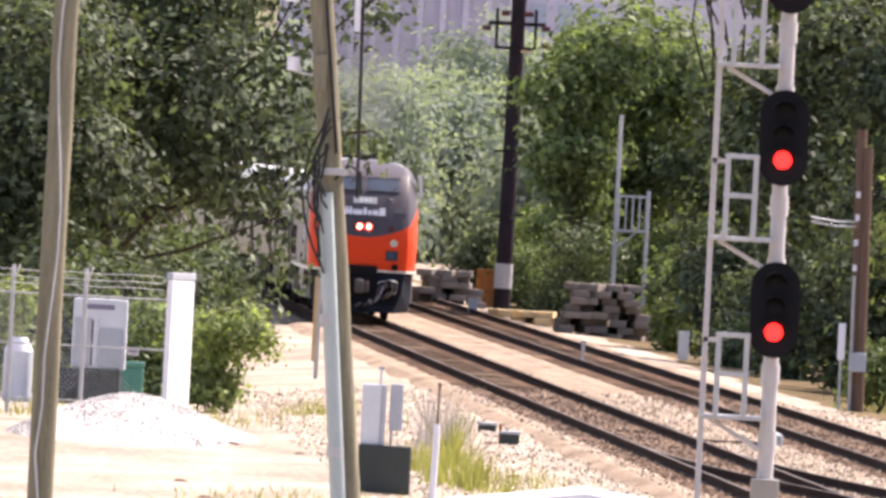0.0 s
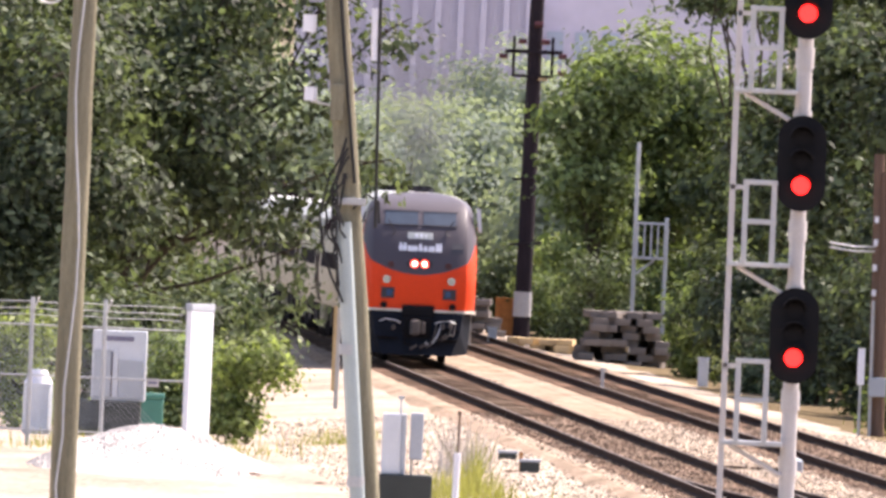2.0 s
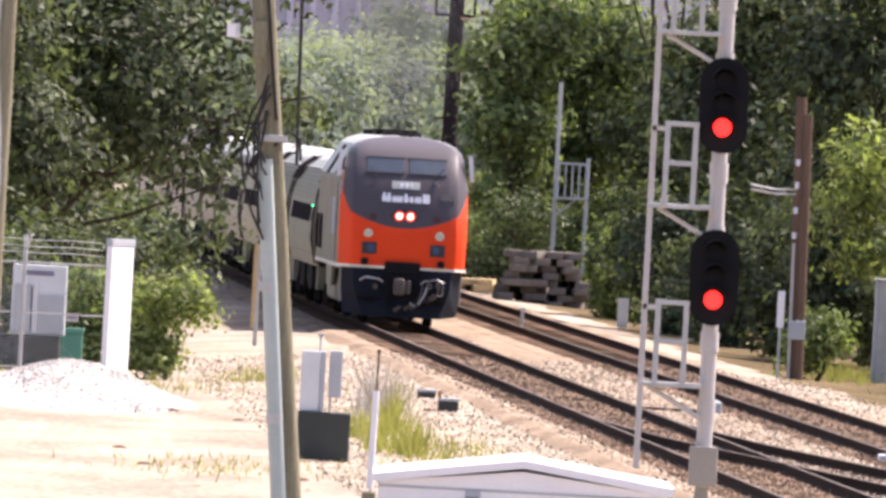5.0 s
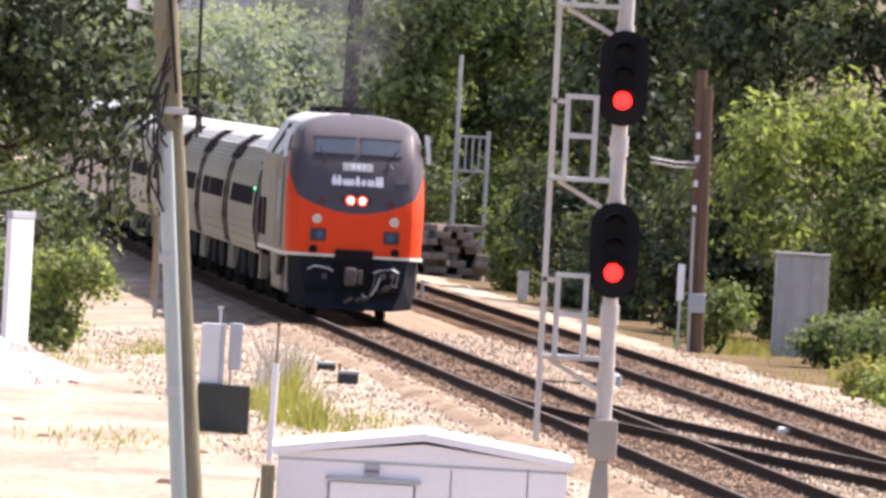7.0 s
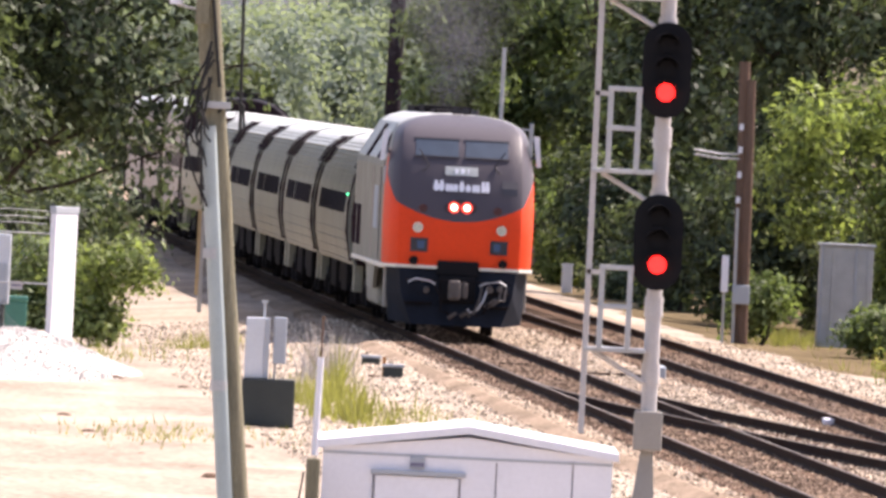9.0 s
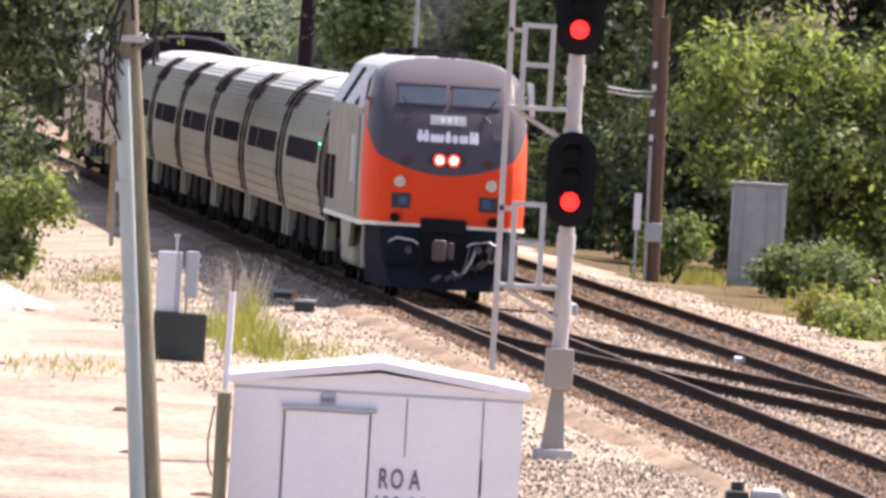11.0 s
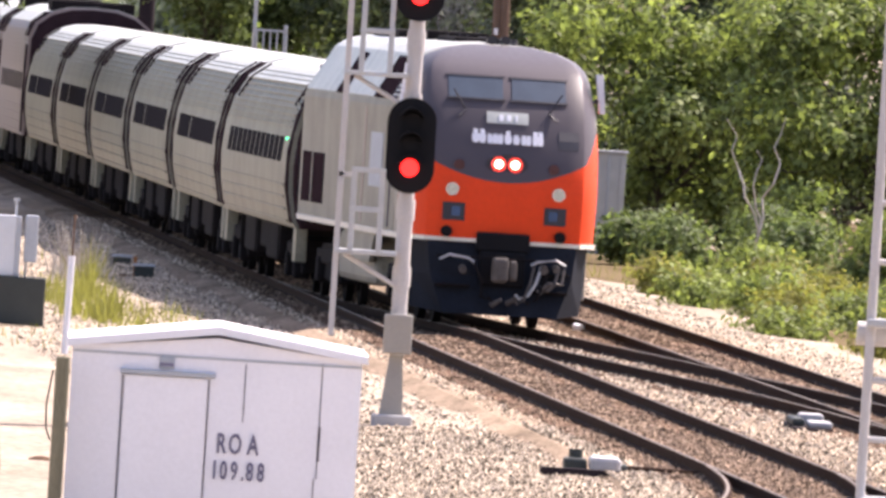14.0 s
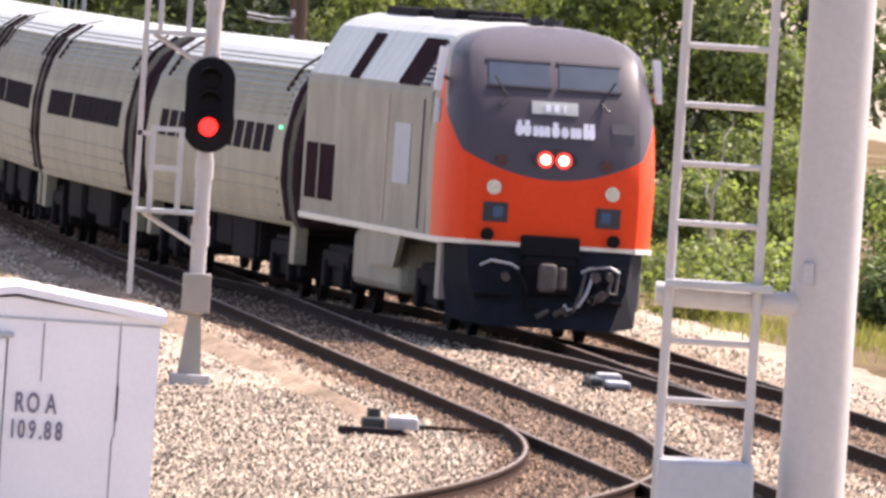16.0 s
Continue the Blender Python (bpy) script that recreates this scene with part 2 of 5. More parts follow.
def wire(name, points, radius, material, parent=None, label=""):
    """A cable or thin bar along points, as one tube."""
    pts = [Vector(p) for p in points]
    rings = []
    for i, p in enumerate(pts):
        d = (pts[min(i + 1, len(pts) - 1)] - pts[max(i - 1, 0)]).normalized()
        u = d.cross(Vector((0.13, 1, 0.07))).normalized()
        v = d.cross(u)
        rings.append([p + radius * (math.cos(a) * u + math.sin(a) * v) for a in [2 * math.pi * k / 6 for k in range(6)]])
    return part(name, loft(bm_new(), rings), material, parent, label)


# ---- tracks: the near main line, the far main line and the crossover between them ----
SPREAD = 4.1
X_MID, X_HALF, X_LEAD = 323.0, 58.0, 36.0
X_ANGLE = SPREAD / (2 * X_HALF - X_LEAD)


def near_x(y):
    return 7.9 - 0.03 * (y - 260.3)


def far_x(y):
    return near_x(y) + SPREAD


def cross_x(y):
    d = X_MID + X_HALF - y
    if d <= 0:
        off = 0.0
    elif d < X_LEAD:
        off = X_ANGLE * d * d / (2 * X_LEAD)
    elif d < 2 * X_HALF - X_LEAD:
        off = X_ANGLE * (d - X_LEAD / 2)
    elif d < 2 * X_HALF:
        e = 2 * X_HALF - d
        off = SPREAD - X_ANGLE * e * e / (2 * X_LEAD)
    else:
        off = SPREAD
    return near_x(y) + off


def siding_x(y):
    """The siding that leaves the near line towards the camera."""
    d = max(0.0, 251.0 - y)
    return near_x(y) - 0.0021 * d * d


def ground_z(x, y):
    """The lie of the land: the lot beside the line, the track bed and the verge behind it."""
    u = x - near_x(y)
    if u < -7:
        z = -0.5
    elif u < -2.2:
        k = (u + 7) / 4.8
        z = -0.5 + 0.24 * k * k * (3 - 2 * k)
    elif u < SPREAD + 2.4:
        z = -0.26
    else:
        k = min(1, (u - SPREAD - 2.4) / 2.5)
        z = -0.26 - 0.18 * k
    return z + 0.05 * noise.noise((x * 0.35, y * 0.12, 0.0))


def build_ground():
    xs = [-900, -300, -120, -60, -40, -30, -24] + [-20 + 0.5 * i for i in range(93)] + [28, 34, 42, 60, 120, 300, 900]
    ys = [-100, 0, 60, 120] + [160 + 2.5 * i for i in range(220)] + [740, 800, 900, 1100, 1500, 2200, 3200, 4600]
    bm = bm_new()
    grid = [[bm.verts.new((x, y, ground_z(x, y) if 100 < y < 1000 else -0.5)) for x in xs] for y in ys]
    for a, b in zip(grid, grid[1:]):
        for i in range(len(xs) - 1):
            bm.faces.new((a[i], a[i + 1], b[i + 1], b[i]))
    ob = part("ground", bm, "dirt", None, "sandy pale dirt ground of the lot beside the tracks", True)
    tagged(ob, category="ground", kind="structure")


def ribbon(bm, fx, y0, y1, step, section, side=0.0):
    """Sweeps a section of (across, up) points along a track line."""
    rings = []
    y = y0
    while y <= y1 + 1e-6:
        rings.append([(fx(y) + side + a, y, z) for a, z in section])
        y += step
    loft(bm, rings)


def build_tracks():
    bed = [(-2.6, -0.42), (-1.75, -0.17), (1.75, -0.17), (2.6, -0.42)]
    beds = ((near_x, 150, 900, 10, bed), (far_x, 150, 900, 10, [(a, z - 0.004) for a, z in bed]), (lambda y: (near_x(y) + far_x(y)) / 2, 150, 900, 10, [(-1.6, -0.4), (-1.2, -0.19), (1.2, -0.19), (1.6, -0.4)]), (siding_x, 200, 250, 4, [(a, z - 0.009) for a, z in bed]))
    for fx, y0, y1, step, sec in beds:
        bm = bm_new()
        ribbon(bm, fx, y0, y1, step, sec)
        tagged(part("track_bed", bm, "ballast", None, "tan crushed stone ballast under the tracks"), category="ballast", kind="structure")
    # rust stained stone close to the rails
    for k, (fx, y0, y1) in enumerate(((near_x, 150, 900), (far_x, 150, 900), (cross_x, X_MID - X_HALF + 10, X_MID + X_HALF - 10), (siding_x, 200, 246))):
        for side in (-0.82, 0.78):
            bm = bm_new()
            z = -0.163 + 0.0015 * k
            ribbon(bm, fx, y0, y1, 3, [(-0.48, z - 0.03), (-0.42, z), (0.42, z), (0.48, z - 0.03)], side)
            tagged(part("stained_ballast", bm, "fouled", None, "brown rust stained ballast along the rail"), category="ballast", kind="structure")
    rail = [(-0.07, -0.16), (-0.07, -0.148), (-0.012, -0.125), (-0.012, -0.045), (-0.037, -0.035), (-0.037, -0.006), (0.037, -0.006), (0.037, -0.035), (0.012, -0.045), (0.012, -0.125), (0.07, -0.148), (0.07, -0.16)]
    top = [(-0.018, -0.007), (-0.015, 0.0), (0.015, 0.0), (0.018, -0.007)]
    lines = (("near main track", near_x, 150, 900), ("far main track", far_x, 150, 900), ("crossover track", cross_x, X_MID - X_HALF + 2, X_MID + X_HALF - 3), ("curved siding track", siding_x, 200, 249))
    TRACKS = {}
    for label, fx, y0, y1 in lines:
        tr = TRACKS[fx] = thing("railway_track", 0, 0, 0, "rusty steel rails of the %s on ballast" % label, "track", "railway tracks", kind="structure")
        for side in (-0.755, 0.755):
            bm = bm_new()
            ribbon(bm, fx, y0, y1, 2.5 if y1 - y0 < 200 else 6, rail, side)
            r = part("rail", bm, "rail", tr)
            bm = bm_new()
            ribbon(bm, fx, y0, y1, 2.5 if y1 - y0 < 200 else 6, top, side)
            part("railhead", bm, "railtop", r, "polished rail head")
    # timber ties: single pieces along the nearest stretch, joined further off
    TIE_NEAR, TIE_FAR = 234.0, 300.0
    tie_meshes = []
    for k in range(4):
        bm = bm_new()
        w = 1.26 + 0.03 * k
        box(bm, -w, w, -0.115, 0.115, 0, 0.1)
        tie_meshes.append(finish(bm, "tie", "tie"))
    vs = []
    rnd = random.Random(4)
    unit = np.array([(0, 0, 0), (1, 0, 0), (1, 1, 0), (0, 1, 0), (0, 0, 1), (1, 0, 1), (1, 1, 1), (0, 1, 1)], float)
    quads = [0, 1, 5, 4, 1, 2, 6, 5, 2, 3, 7, 6, 3, 0, 4, 7, 4, 5, 6, 7]
    for fx, y0, y1 in ((near_x, 170, 700), (far_x, 170, 700), (cross_x, X_MID - X_HALF + 20, X_MID + X_HALF - 20), (siding_x, 200, 236)):
        y = y0
        while y < y1:
            if TIE_NEAR < y < TIE_FAR:
                ob = new("tie", tie_meshes[rnd.randrange(4)])
                ob.parent = TRACKS[fx]
                ob.matrix_basis = pose(fx(y) + rnd.uniform(-.04, .04), y, -0.262 + rnd.uniform(-0.012, 0.01), 0, 0, rnd.uniform(-1, 1))
                y += 0.55
                continue
            w = 1.3 + rnd.uniform(-0.05, 0.05)
            c = unit * (2 * w, 0.23, 0.1) + (fx(y) - w + rnd.uniform(-.04, .04), y - 0.11, -0.262 + rnd.uniform(-0.012, 0.01))
            vs.append(c[quads])
            y += 0.55
    ob = tagged(new("track_ties", soup("track_ties", np.concatenate(vs), 4, "tie")), "dark weathered timber ties half buried in ballast", "track ties", kind="stuff")


def build_stones():
    """Loose ballast stones near the camera end of the line."""
    rng = np.random.default_rng(5)
    n = 130000
    y = 205 + 260 * rng.random(n) ** 1.5
    nx = 7.9 - 0.03 * (y - 260.3)
    u = np.where(rng.random(n) < 0.75, rng.uniform(-6.5, 7.6, n), rng.uniform(-1.0, 5.2, n))
    x = nx + u
    n2 = n // 3
    y[:n2] = rng.uniform(205, 272, n2)
    u[:n2] = rng.uniform(-7.5, 1.5, n2)
    nx = 7.9 - 0.03 * (y - 260.3)
    x = nx + u
    z = np.array([max(ground_z(a, b), -0.165) if -1.7 < w < 5.8 or (b < 249 and abs(a - siding_x(b)) < 1.9) else ground_z(a, b) for a, b, w in zip(x.tolist(), y.tolist(), u.tolist())])
    octa = np.array([(1, 0, 0), (0, 1, 0), (-1, 0, 0), (0, -1, 0), (0, 0, 1), (0, 0, -1)], float)
    tri = [0, 1, 4, 1, 2, 4, 2, 3, 4, 3, 0, 4]
    p = octa[None] * (0.6 + 0.8 * rng.random((n, 6, 1)))
    a = rng.random(n) * 6.283
    ca, sa = np.cos(a)[:, None], np.sin(a)[:, None]
    q = np.stack([p[..., 0] * ca - p[..., 1] * sa, p[..., 0] * sa + p[..., 1] * ca, p[..., 2] * 0.8], -1)
    hn = 5000
    hr, ha = np.sqrt(rng.random(hn)), rng.random(hn) * 6.283
    hx, hy = -5.5 + 2.3 * hr * np.cos(ha), 390 + 10.8 * hr * np.sin(ha)
    hz = -0.55 + (1 - hr ** 1.5) * 0.82
    hq = q[:hn] * (0.025 + 0.035 * rng.random((hn, 1, 1))) + np.stack([hx, hy, hz], -1)[:, None]
    tagged(new("gravel_stones", soup("gravel_stones", hq[:, tri].reshape(-1, 3), 3, "whitestone")), "white crushed stones covering the gravel heap", "stones", kind="stuff")
    q = q * (0.018 + 0.028 * rng.random((n, 1, 1))) + np.stack([x, y, z], -1)[:, None]
    soiled = (np.abs(u) < 1.3) | (np.abs(u - SPREAD) < 1.3) | (np.abs(x - np.vectorize(siding_x)(y)) < 1.1)
    tagged(new("soiled_stones", soup("soiled_stones", q[soiled][:, tri].reshape(-1, 3), 3, "brownstone")), "rust stained crushed stones between the rails", "stones", kind="stuff")
    q = q[~soiled]
    tagged(new("ballast_stones", soup("ballast_stones", q[:, tri].reshape(-1, 3), 3, "stone")), "loose pale crushed stones scattered beside the rails", "stones", kind="stuff")


def build_verge():
    """Ground with leaf litter under the wood beyond the far line, coloured dark for shade too."""
    bm = bm_new()
    rows = []
    y = 300.0
    while y <= 900:
        edge = far_x(y) + 2.7 + 0.9 * noise.noise((y * 0.05, 3.0, 0.0)) + 0.5 * noise.noise((y * 0.2, 7.0, 0.0))
        if y < 430:
            edge += 1.7
        rows.append([bm.verts.new((x, y, ground_z(x, y) + (0.012 if k else -0.05))) for k, x in enumerate((edge, edge + 0.6, edge + 2, edge + 5, edge + 10, edge + 20, edge + 40))])
        y += 2.5
    for a, b in zip(rows, rows[1:]):
        for i in range(6):
            bm.faces.new((a[i], a[i + 1], b[i + 1], b[i]))
    tagged(part("verge", bm, "litter", None, "brown verge with weeds, darkened as tree shade", True), category="ground", kind="structure")


build_ground()
build_verge()
build_tracks()
build_stones()


# ---- the train ----
def section_ring(x, half, dy=0.0, grow=0.0):
    """A closed ring at x from a half section of (across, up) points."""
    right = [(x, -a - grow, z) for a, z in half]
    left = [(x, a + grow, z) for a, z in reversed(half) if a > 1e-6]
    return right + left


def wheelset_truck(parent, x, wheels, radius):
    t = part("truck", box(bm_new(), x - 1.9, x + 1.9, -1.2, 1.2, 0.34, 0.95, 0.05), "grime", parent)
    for w in wheels:
        for s in (-1, 1):
            bm = bm_new()
            rod(bm, (x + w, s * 0.7, radius), (x + w, s * 0.83, radius), radius, n=24)
            rod(bm, (x + w, s * 0.83, radius), (x + w, s * 0.87, radius), radius * 0.55, n=20)
            part("wheel", bm, "grime", t)
        bm = bm_new()
        box(bm, x + w - 0.22, x + w + 0.22, -1.32, -1.05, radius - 0.2, radius + 0.22, 0.04)
        part("axle_box", bm, "grime", t)
    for s in (-1, 1):
        part("side_frame", box(bm_new(), x - 1.9, x + 1.9, s * 1.21 - 0.07, s * 1.21 + 0.07, 0.62, 0.86, 0.04), "grime", t)


ROOF_HALF = [(0.0, 4.45), (0.55, 4.42), (0.85, 4.33), (1.05, 4.2), (1.47, 3.47), (1.5, 3.36), (1.5, 2.4), (1.5, 1.33), (0.0, 1.33)]
# level, face, half width of the face, half width and depth of the chamfer
FRONT = [(1.33, 10.30, 1.20, 1.48, 0.50), (1.7, 10.31, 1.21, 1.49, 0.50), (2.1, 10.30, 1.22, 1.5, 0.50), (2.3, 10.27, 1.22, 1.5, 0.50), (2.6, 10.17, 1.22, 1.5, 0.50), (3.0, 10.0, 1.22, 1.49, 0.52), (3.36, 9.79, 1.21, 1.47, 0.54), (3.6, 9.62, 1.20, 1.43, 0.56), (3.97, 9.27, 1.18, 1.37, 0.58), (4.12, 9.02, 1.14, 1.31, 0.60), (4.25, 8.70, 1.03, 1.18, 0.62), (4.36, 8.25, 0.82, 0.95, 0.62), (4.42, 7.95, 0.53, 0.63, 0.5), (4.45, 7.75, 0.22, 0.28, 0.3)]


def front_x(y, z):
    zs = [f[0] for f in FRONT]
    return float(np.interp(z, zs, [f[1] for f in FRONT])) - 0.08 * (y / 1.2) ** 2


def nose_paint():
    """Orange nose with a black mask whose lower edge dips in the middle; grey behind the cab."""
    m = mat("nose paint", (0.74, 0.060, 0.012), 0.42, spec=0.15, var=0.10, scale=0.9, fine=14, bump=0.02)
    n, link = m.node_tree.nodes, m.node_tree.links.new
    b = n["Principled BSDF"]
    src = b.inputs["Base Color"].links[0].from_socket
    co = n.new("ShaderNodeTexCoord")
    sep = n.new("ShaderNodeSeparateXYZ")
    link(co.outputs["Object"], sep.inputs[0])

    def calc(op, a, c=None):
        k = n.new("ShaderNodeMath")
        k.operation = op
        for i, v in enumerate((a, c)):
            if v is None:
                continue
            if isinstance(v, (int, float)):
                k.inputs[i].default_value = v
            else:
                link(v, k.inputs[i])
        return k.outputs[0]

    bow = calc("ADD", calc("MULTIPLY", calc("MULTIPLY", sep.outputs[1], sep.outputs[1]), 0.215), 2.29)
    back = calc("MULTIPLY", calc("MAXIMUM", calc("SUBTRACT", 9.98, sep.outputs[0]), 0.0), 0.6)
    behind = calc("LESS_THAN", sep.outputs[0], 8.15)
    above = calc("MAXIMUM", calc("GREATER_THAN", sep.outputs[2], calc("ADD", bow, back)), behind)
    rise = calc("MULTIPLY", calc("MAXIMUM", calc("SUBTRACT", sep.outputs[2], 3.3), 0.0), 1.25)
    ahead = calc("GREATER_THAN", calc("ADD", sep.outputs[0], rise), 9.25)
    grey = n.new("ShaderNodeMixRGB")
    grey.inputs[1].default_value, grey.inputs[2].default_value = (0.27, 0.264, 0.232, 1), (0.078, 0.069, 0.08, 1)
    link(ahead, grey.inputs[0])
    fin = n.new("ShaderNodeMixRGB")
    link(above, fin.inputs[0])
    link(src, fin.inputs[1])
    link(grey.outputs[0], fin.inputs[2])
    link(fin.outputs[0], b.inputs["Base Color"])
    return m


def on_nose(bm, y0, y1, z0, z1, proud=0.02, ny=6, nz=2):
    """A panel that lies on the curved front."""
    rows = []
    for j in range(nz + 1):
        z = z0 + (z1 - z0) * j / nz
        rows.append([bm.verts.new((front_x(y0 + (y1 - y0) * i / ny, z) + proud, y0 + (y1 - y0) * i / ny, z)) for i in range(ny + 1)])
    for a, b in zip(rows, rows[1:]):
        for i in range(ny):
            bm.faces.new((a[i], a[i + 1], b[i + 1], b[i]))
    r = bmesh.ops.extrude_face_region(bm, geom=bm.faces[:])
    bmesh.ops.translate(bm, vec=(-0.06, 0, 0), verts=[g for g in r["geom"] if isinstance(g, bmesh.types.BMVert)])
    return bm


def build_locomotive():
    loco = thing("locomotive", 0, 0, 0, "diesel passenger locomotive with orange nose, black mask and lit headlights", "locomotive")
    bm = bm_new()
    loft(bm, [section_ring(x, ROOF_HALF) for x in (-10.2, -6, -2, 2, 7.45)])
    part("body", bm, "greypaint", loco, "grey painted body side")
    # roof sheets, slightly proud of the slope, coloured pale as if sunlit
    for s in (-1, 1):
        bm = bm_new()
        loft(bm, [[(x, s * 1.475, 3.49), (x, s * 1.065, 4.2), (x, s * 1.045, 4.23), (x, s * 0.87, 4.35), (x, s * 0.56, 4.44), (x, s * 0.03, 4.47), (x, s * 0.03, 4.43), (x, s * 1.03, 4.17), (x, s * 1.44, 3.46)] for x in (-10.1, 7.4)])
        part("roof_panel", bm, "silverroof", loco, "roof panel in a pale sunlit tone")
    # nose, level by level
    bm = bm_new()
    rings = []
    for z, xf, f, w, deep in FRONT:
        half = [(xf - 0.08 * (f * i / 5 / 1.2) ** 2, f * i / 5) for i in range(6)]
        xc = half[-1][0]
        half += [(xc - 0.02, f + 0.025), (xc - deep * 0.5, f + (w - f) * 0.6), (xc - deep, w), (7.4, w)]
        rings.append([(x, -y, z) for x, y in half[::-1]] + [(x, y, z) for x, y in half[1:]])
    loft(bm, rings)
    part("nose", bm, nose_paint(), loco, "orange nose with glossy black mask", smooth=True)
    for s in (-1, 1):
        ws = part("windshield", on_nose(bm_new(), s * 0.07, s * 0.93, 3.60, 3.94, 0.015), "wsglass", loco, "dark windshield pane")
        bm = bm_new()
        for y0, y1, z0, z1 in ((0.04, 0.96, 3.57, 3.605), (0.04, 0.96, 3.935, 3.965)):
            on_nose(bm, s * y0, s * y1, z0, z1, 0.03)
        part("windshield_frame", bm, "black", ws)
        wire("wiper", [(front_x(0.8, 3.3) + 0.06, s * 0.78, 3.3), (front_x(0.6, 3.5) + 0.06, s * 0.66, 3.42), (front_x(0.5, 3.6) + 0.05, s * 0.86, 3.72)], 0.015, "black", loco)
        # ditch light lens, square step light and red marker
        bm = bm_new()
        rod(bm, (10.2, s * 0.845, 2.15), (10.29, s * 0.845, 2.15), 0.105, n=20)
        part("ditch_light", bm, "lens", loco, "round clear ditch light")
        fr = part("step_recess", on_nose(bm_new(), s * 0.63, s * 0.98, 1.66, 1.94, 0.015), "black", loco, "square black recess")
        part("recess_glass", on_nose(bm_new(), s * 0.70, s * 0.84, 1.73, 1.88, 0.025), "blueglass", fr)
        bm = bm_new()
        rod(bm, (9.9, s * 0.75, 2.54), (10.19, s * 0.75, 2.54), 0.085, n=16)
        part("marker_light", bm, "darkred", loco, "dark red marker light")
        bm = bm_new()
        rod(bm, (10.1, s * 0.9, 1.48), (10.36, s * 0.9, 1.48), 0.09, n=16)
        part("hose_fitting", bm, "grime", loco)
        bm = bm_new()
        loft(bm, [[(x, s * 1.54, 3.46), (x, s * 1.63, 3.46), (x, s * 1.57, 4.08), (x, s * 1.46, 4.08)] for x in (8.72, 8.92)])
        part("mirror", bm, "white", loco, "pale side mirror")
        part("mirror_arm", rod(bm_new(), (8.82, s * 1.4, 3.62), (8.82, s * 1.58, 3.68), 0.025, n=8), "black", loco)
        # handrail on the pilot
        yy = [0.45, 0.55, 0.85, 1.0]
        wire("grab_rail", [(10.52, s * yy[0], 1.02), (10.55, s * yy[1], 1.08), (10.55, s * yy[2], 1.12), (10.52, s * yy[3], 1.04)], 0.022, "galv", loco, "bright steel grab rail")
        # cab side: window, door seams, ladder rails
        bm = bm_new()
        box(bm, 7.9, 8.55, s * 1.47, s * 1.512, 3.0, 3.34, 0.0)
        # plain pale blue stands in for the sky mirrored in the pane
        part("cab_window", bm, "blue", loco, "cab side window with sky reflection painted pale blue")
        bm = bm_new()
        box(bm, 6.55, 6.63, s * 1.49, s * 1.52, 1.45, 3.3)
        part("door_seam", bm, "shadowline", loco)
        box_bm = bm_new()
        box(box_bm, 2.8, 5.0, s * 1.49, s * 1.515, 2.05, 2.92, 0.0)
        part("side_panel", box_bm, "blue", loco, "faded blue grey side panel")
        gr = part("radiator_grille", box(bm_new(), -9.6, -5.6, s * 1.48, s * 1.52, 1.62, 2.45, 0.0), "gap", loco, "dark side grille")
        part("grille_bar", box(bm_new(), -7.75, -7.6, s * 1.5, s * 1.53, 1.62, 2.45), "greypaint", gr)
        part("side_stripe", box(bm_new(), 1.55, 1.75, s * 1.49, s * 1.512, 1.45, 3.3), "pink", loco)
        part("sill", box(bm_new(), -10.15, 9.68, s * 1.46, s * 1.525, 1.30, 1.39, 0.01), "cream", loco, "cream painted sill")
        # roof slope vents
        for x0, x1, mt in ((2.7, 5.5, "gap"), (-4.3, -3.0, "gap")):
            bm = bm_new()
            loft(bm, [[(x, s * 1.50, 3.5), (x, s * 1.12, 4.17), (x, s * 1.05, 4.12), (x, s * 1.42, 3.45)] for x in (x0, x1)])
            part("roof_vent", bm, mt, loco, "dark roof side opening")
        ld = bm_new()
        for k in range(9):
            zz = 3.52 + 0.075 * k
            yk = 1.49 - (zz - 3.49) * 0.577
            rod(ld, (5.8, s * (yk + 0.03), zz), (7.0, s * (yk + 0.03), zz), 0.02, n=6)
        part("roof_ladder", ld, "shadowline", loco)
        # bright steps behind the pilot
        part("step_well", box(bm_new(), 8.8, 9.3, s * 1.2, s * 1.44, 0.5, 1.33, 0.02), "boxtan", loco, "grey step panel")
    # white sill line round the nose
    part("nose_sill", on_nose(bm_new(), -1.2, -0.40, 1.33, 1.39, 0.02), "cream", loco)
    part("nose_sill", on_nose(bm_new(), 0.40, 1.2, 1.33, 1.39, 0.02), "cream", loco)
    for s in (-1, 1):
        bm = bm_new()
        a, b = Vector((10.22, s * 1.2, 1.36)), Vector((9.7, s * 1.485, 1.36))
        d = (b - a).normalized()
        nrm = Vector((d.y * s, -d.x * s, 0)) * 0.02
        if nrm.x < 0:
            nrm = -nrm
        pts = []
        for p in (a, b):
            pts.append([p - nrm + Vector((0, 0, -0.035)), p + nrm * 2 + Vector((0, 0, -0.035)), p + nrm * 2 + Vector((0, 0, 0.035)), p - nrm + Vector((0, 0, 0.035))])
        loft(bm, pts)
        part("nose_sill", bm, "cream", loco)
    # headlights
    bm = bm_new()
    r0 = [(front_x(0, 2.58) - 0.1, 0.33 * math.cos(a), 2.58 + 0.16 * math.sin(a)) for a in [2 * math.pi * k / 24 for k in range(24)]]
    r1 = [(front_x(0, 2.58) + 0.035, y, z) for _, y, z in r0]
    loft(bm, [r0, r1])
    hl = part("headlight", bm, "black", loco, "oval headlight housing")
    for s in (-1, 1):
        bm = bm_new()
        x = front_x(0, 2.58) + 0.035
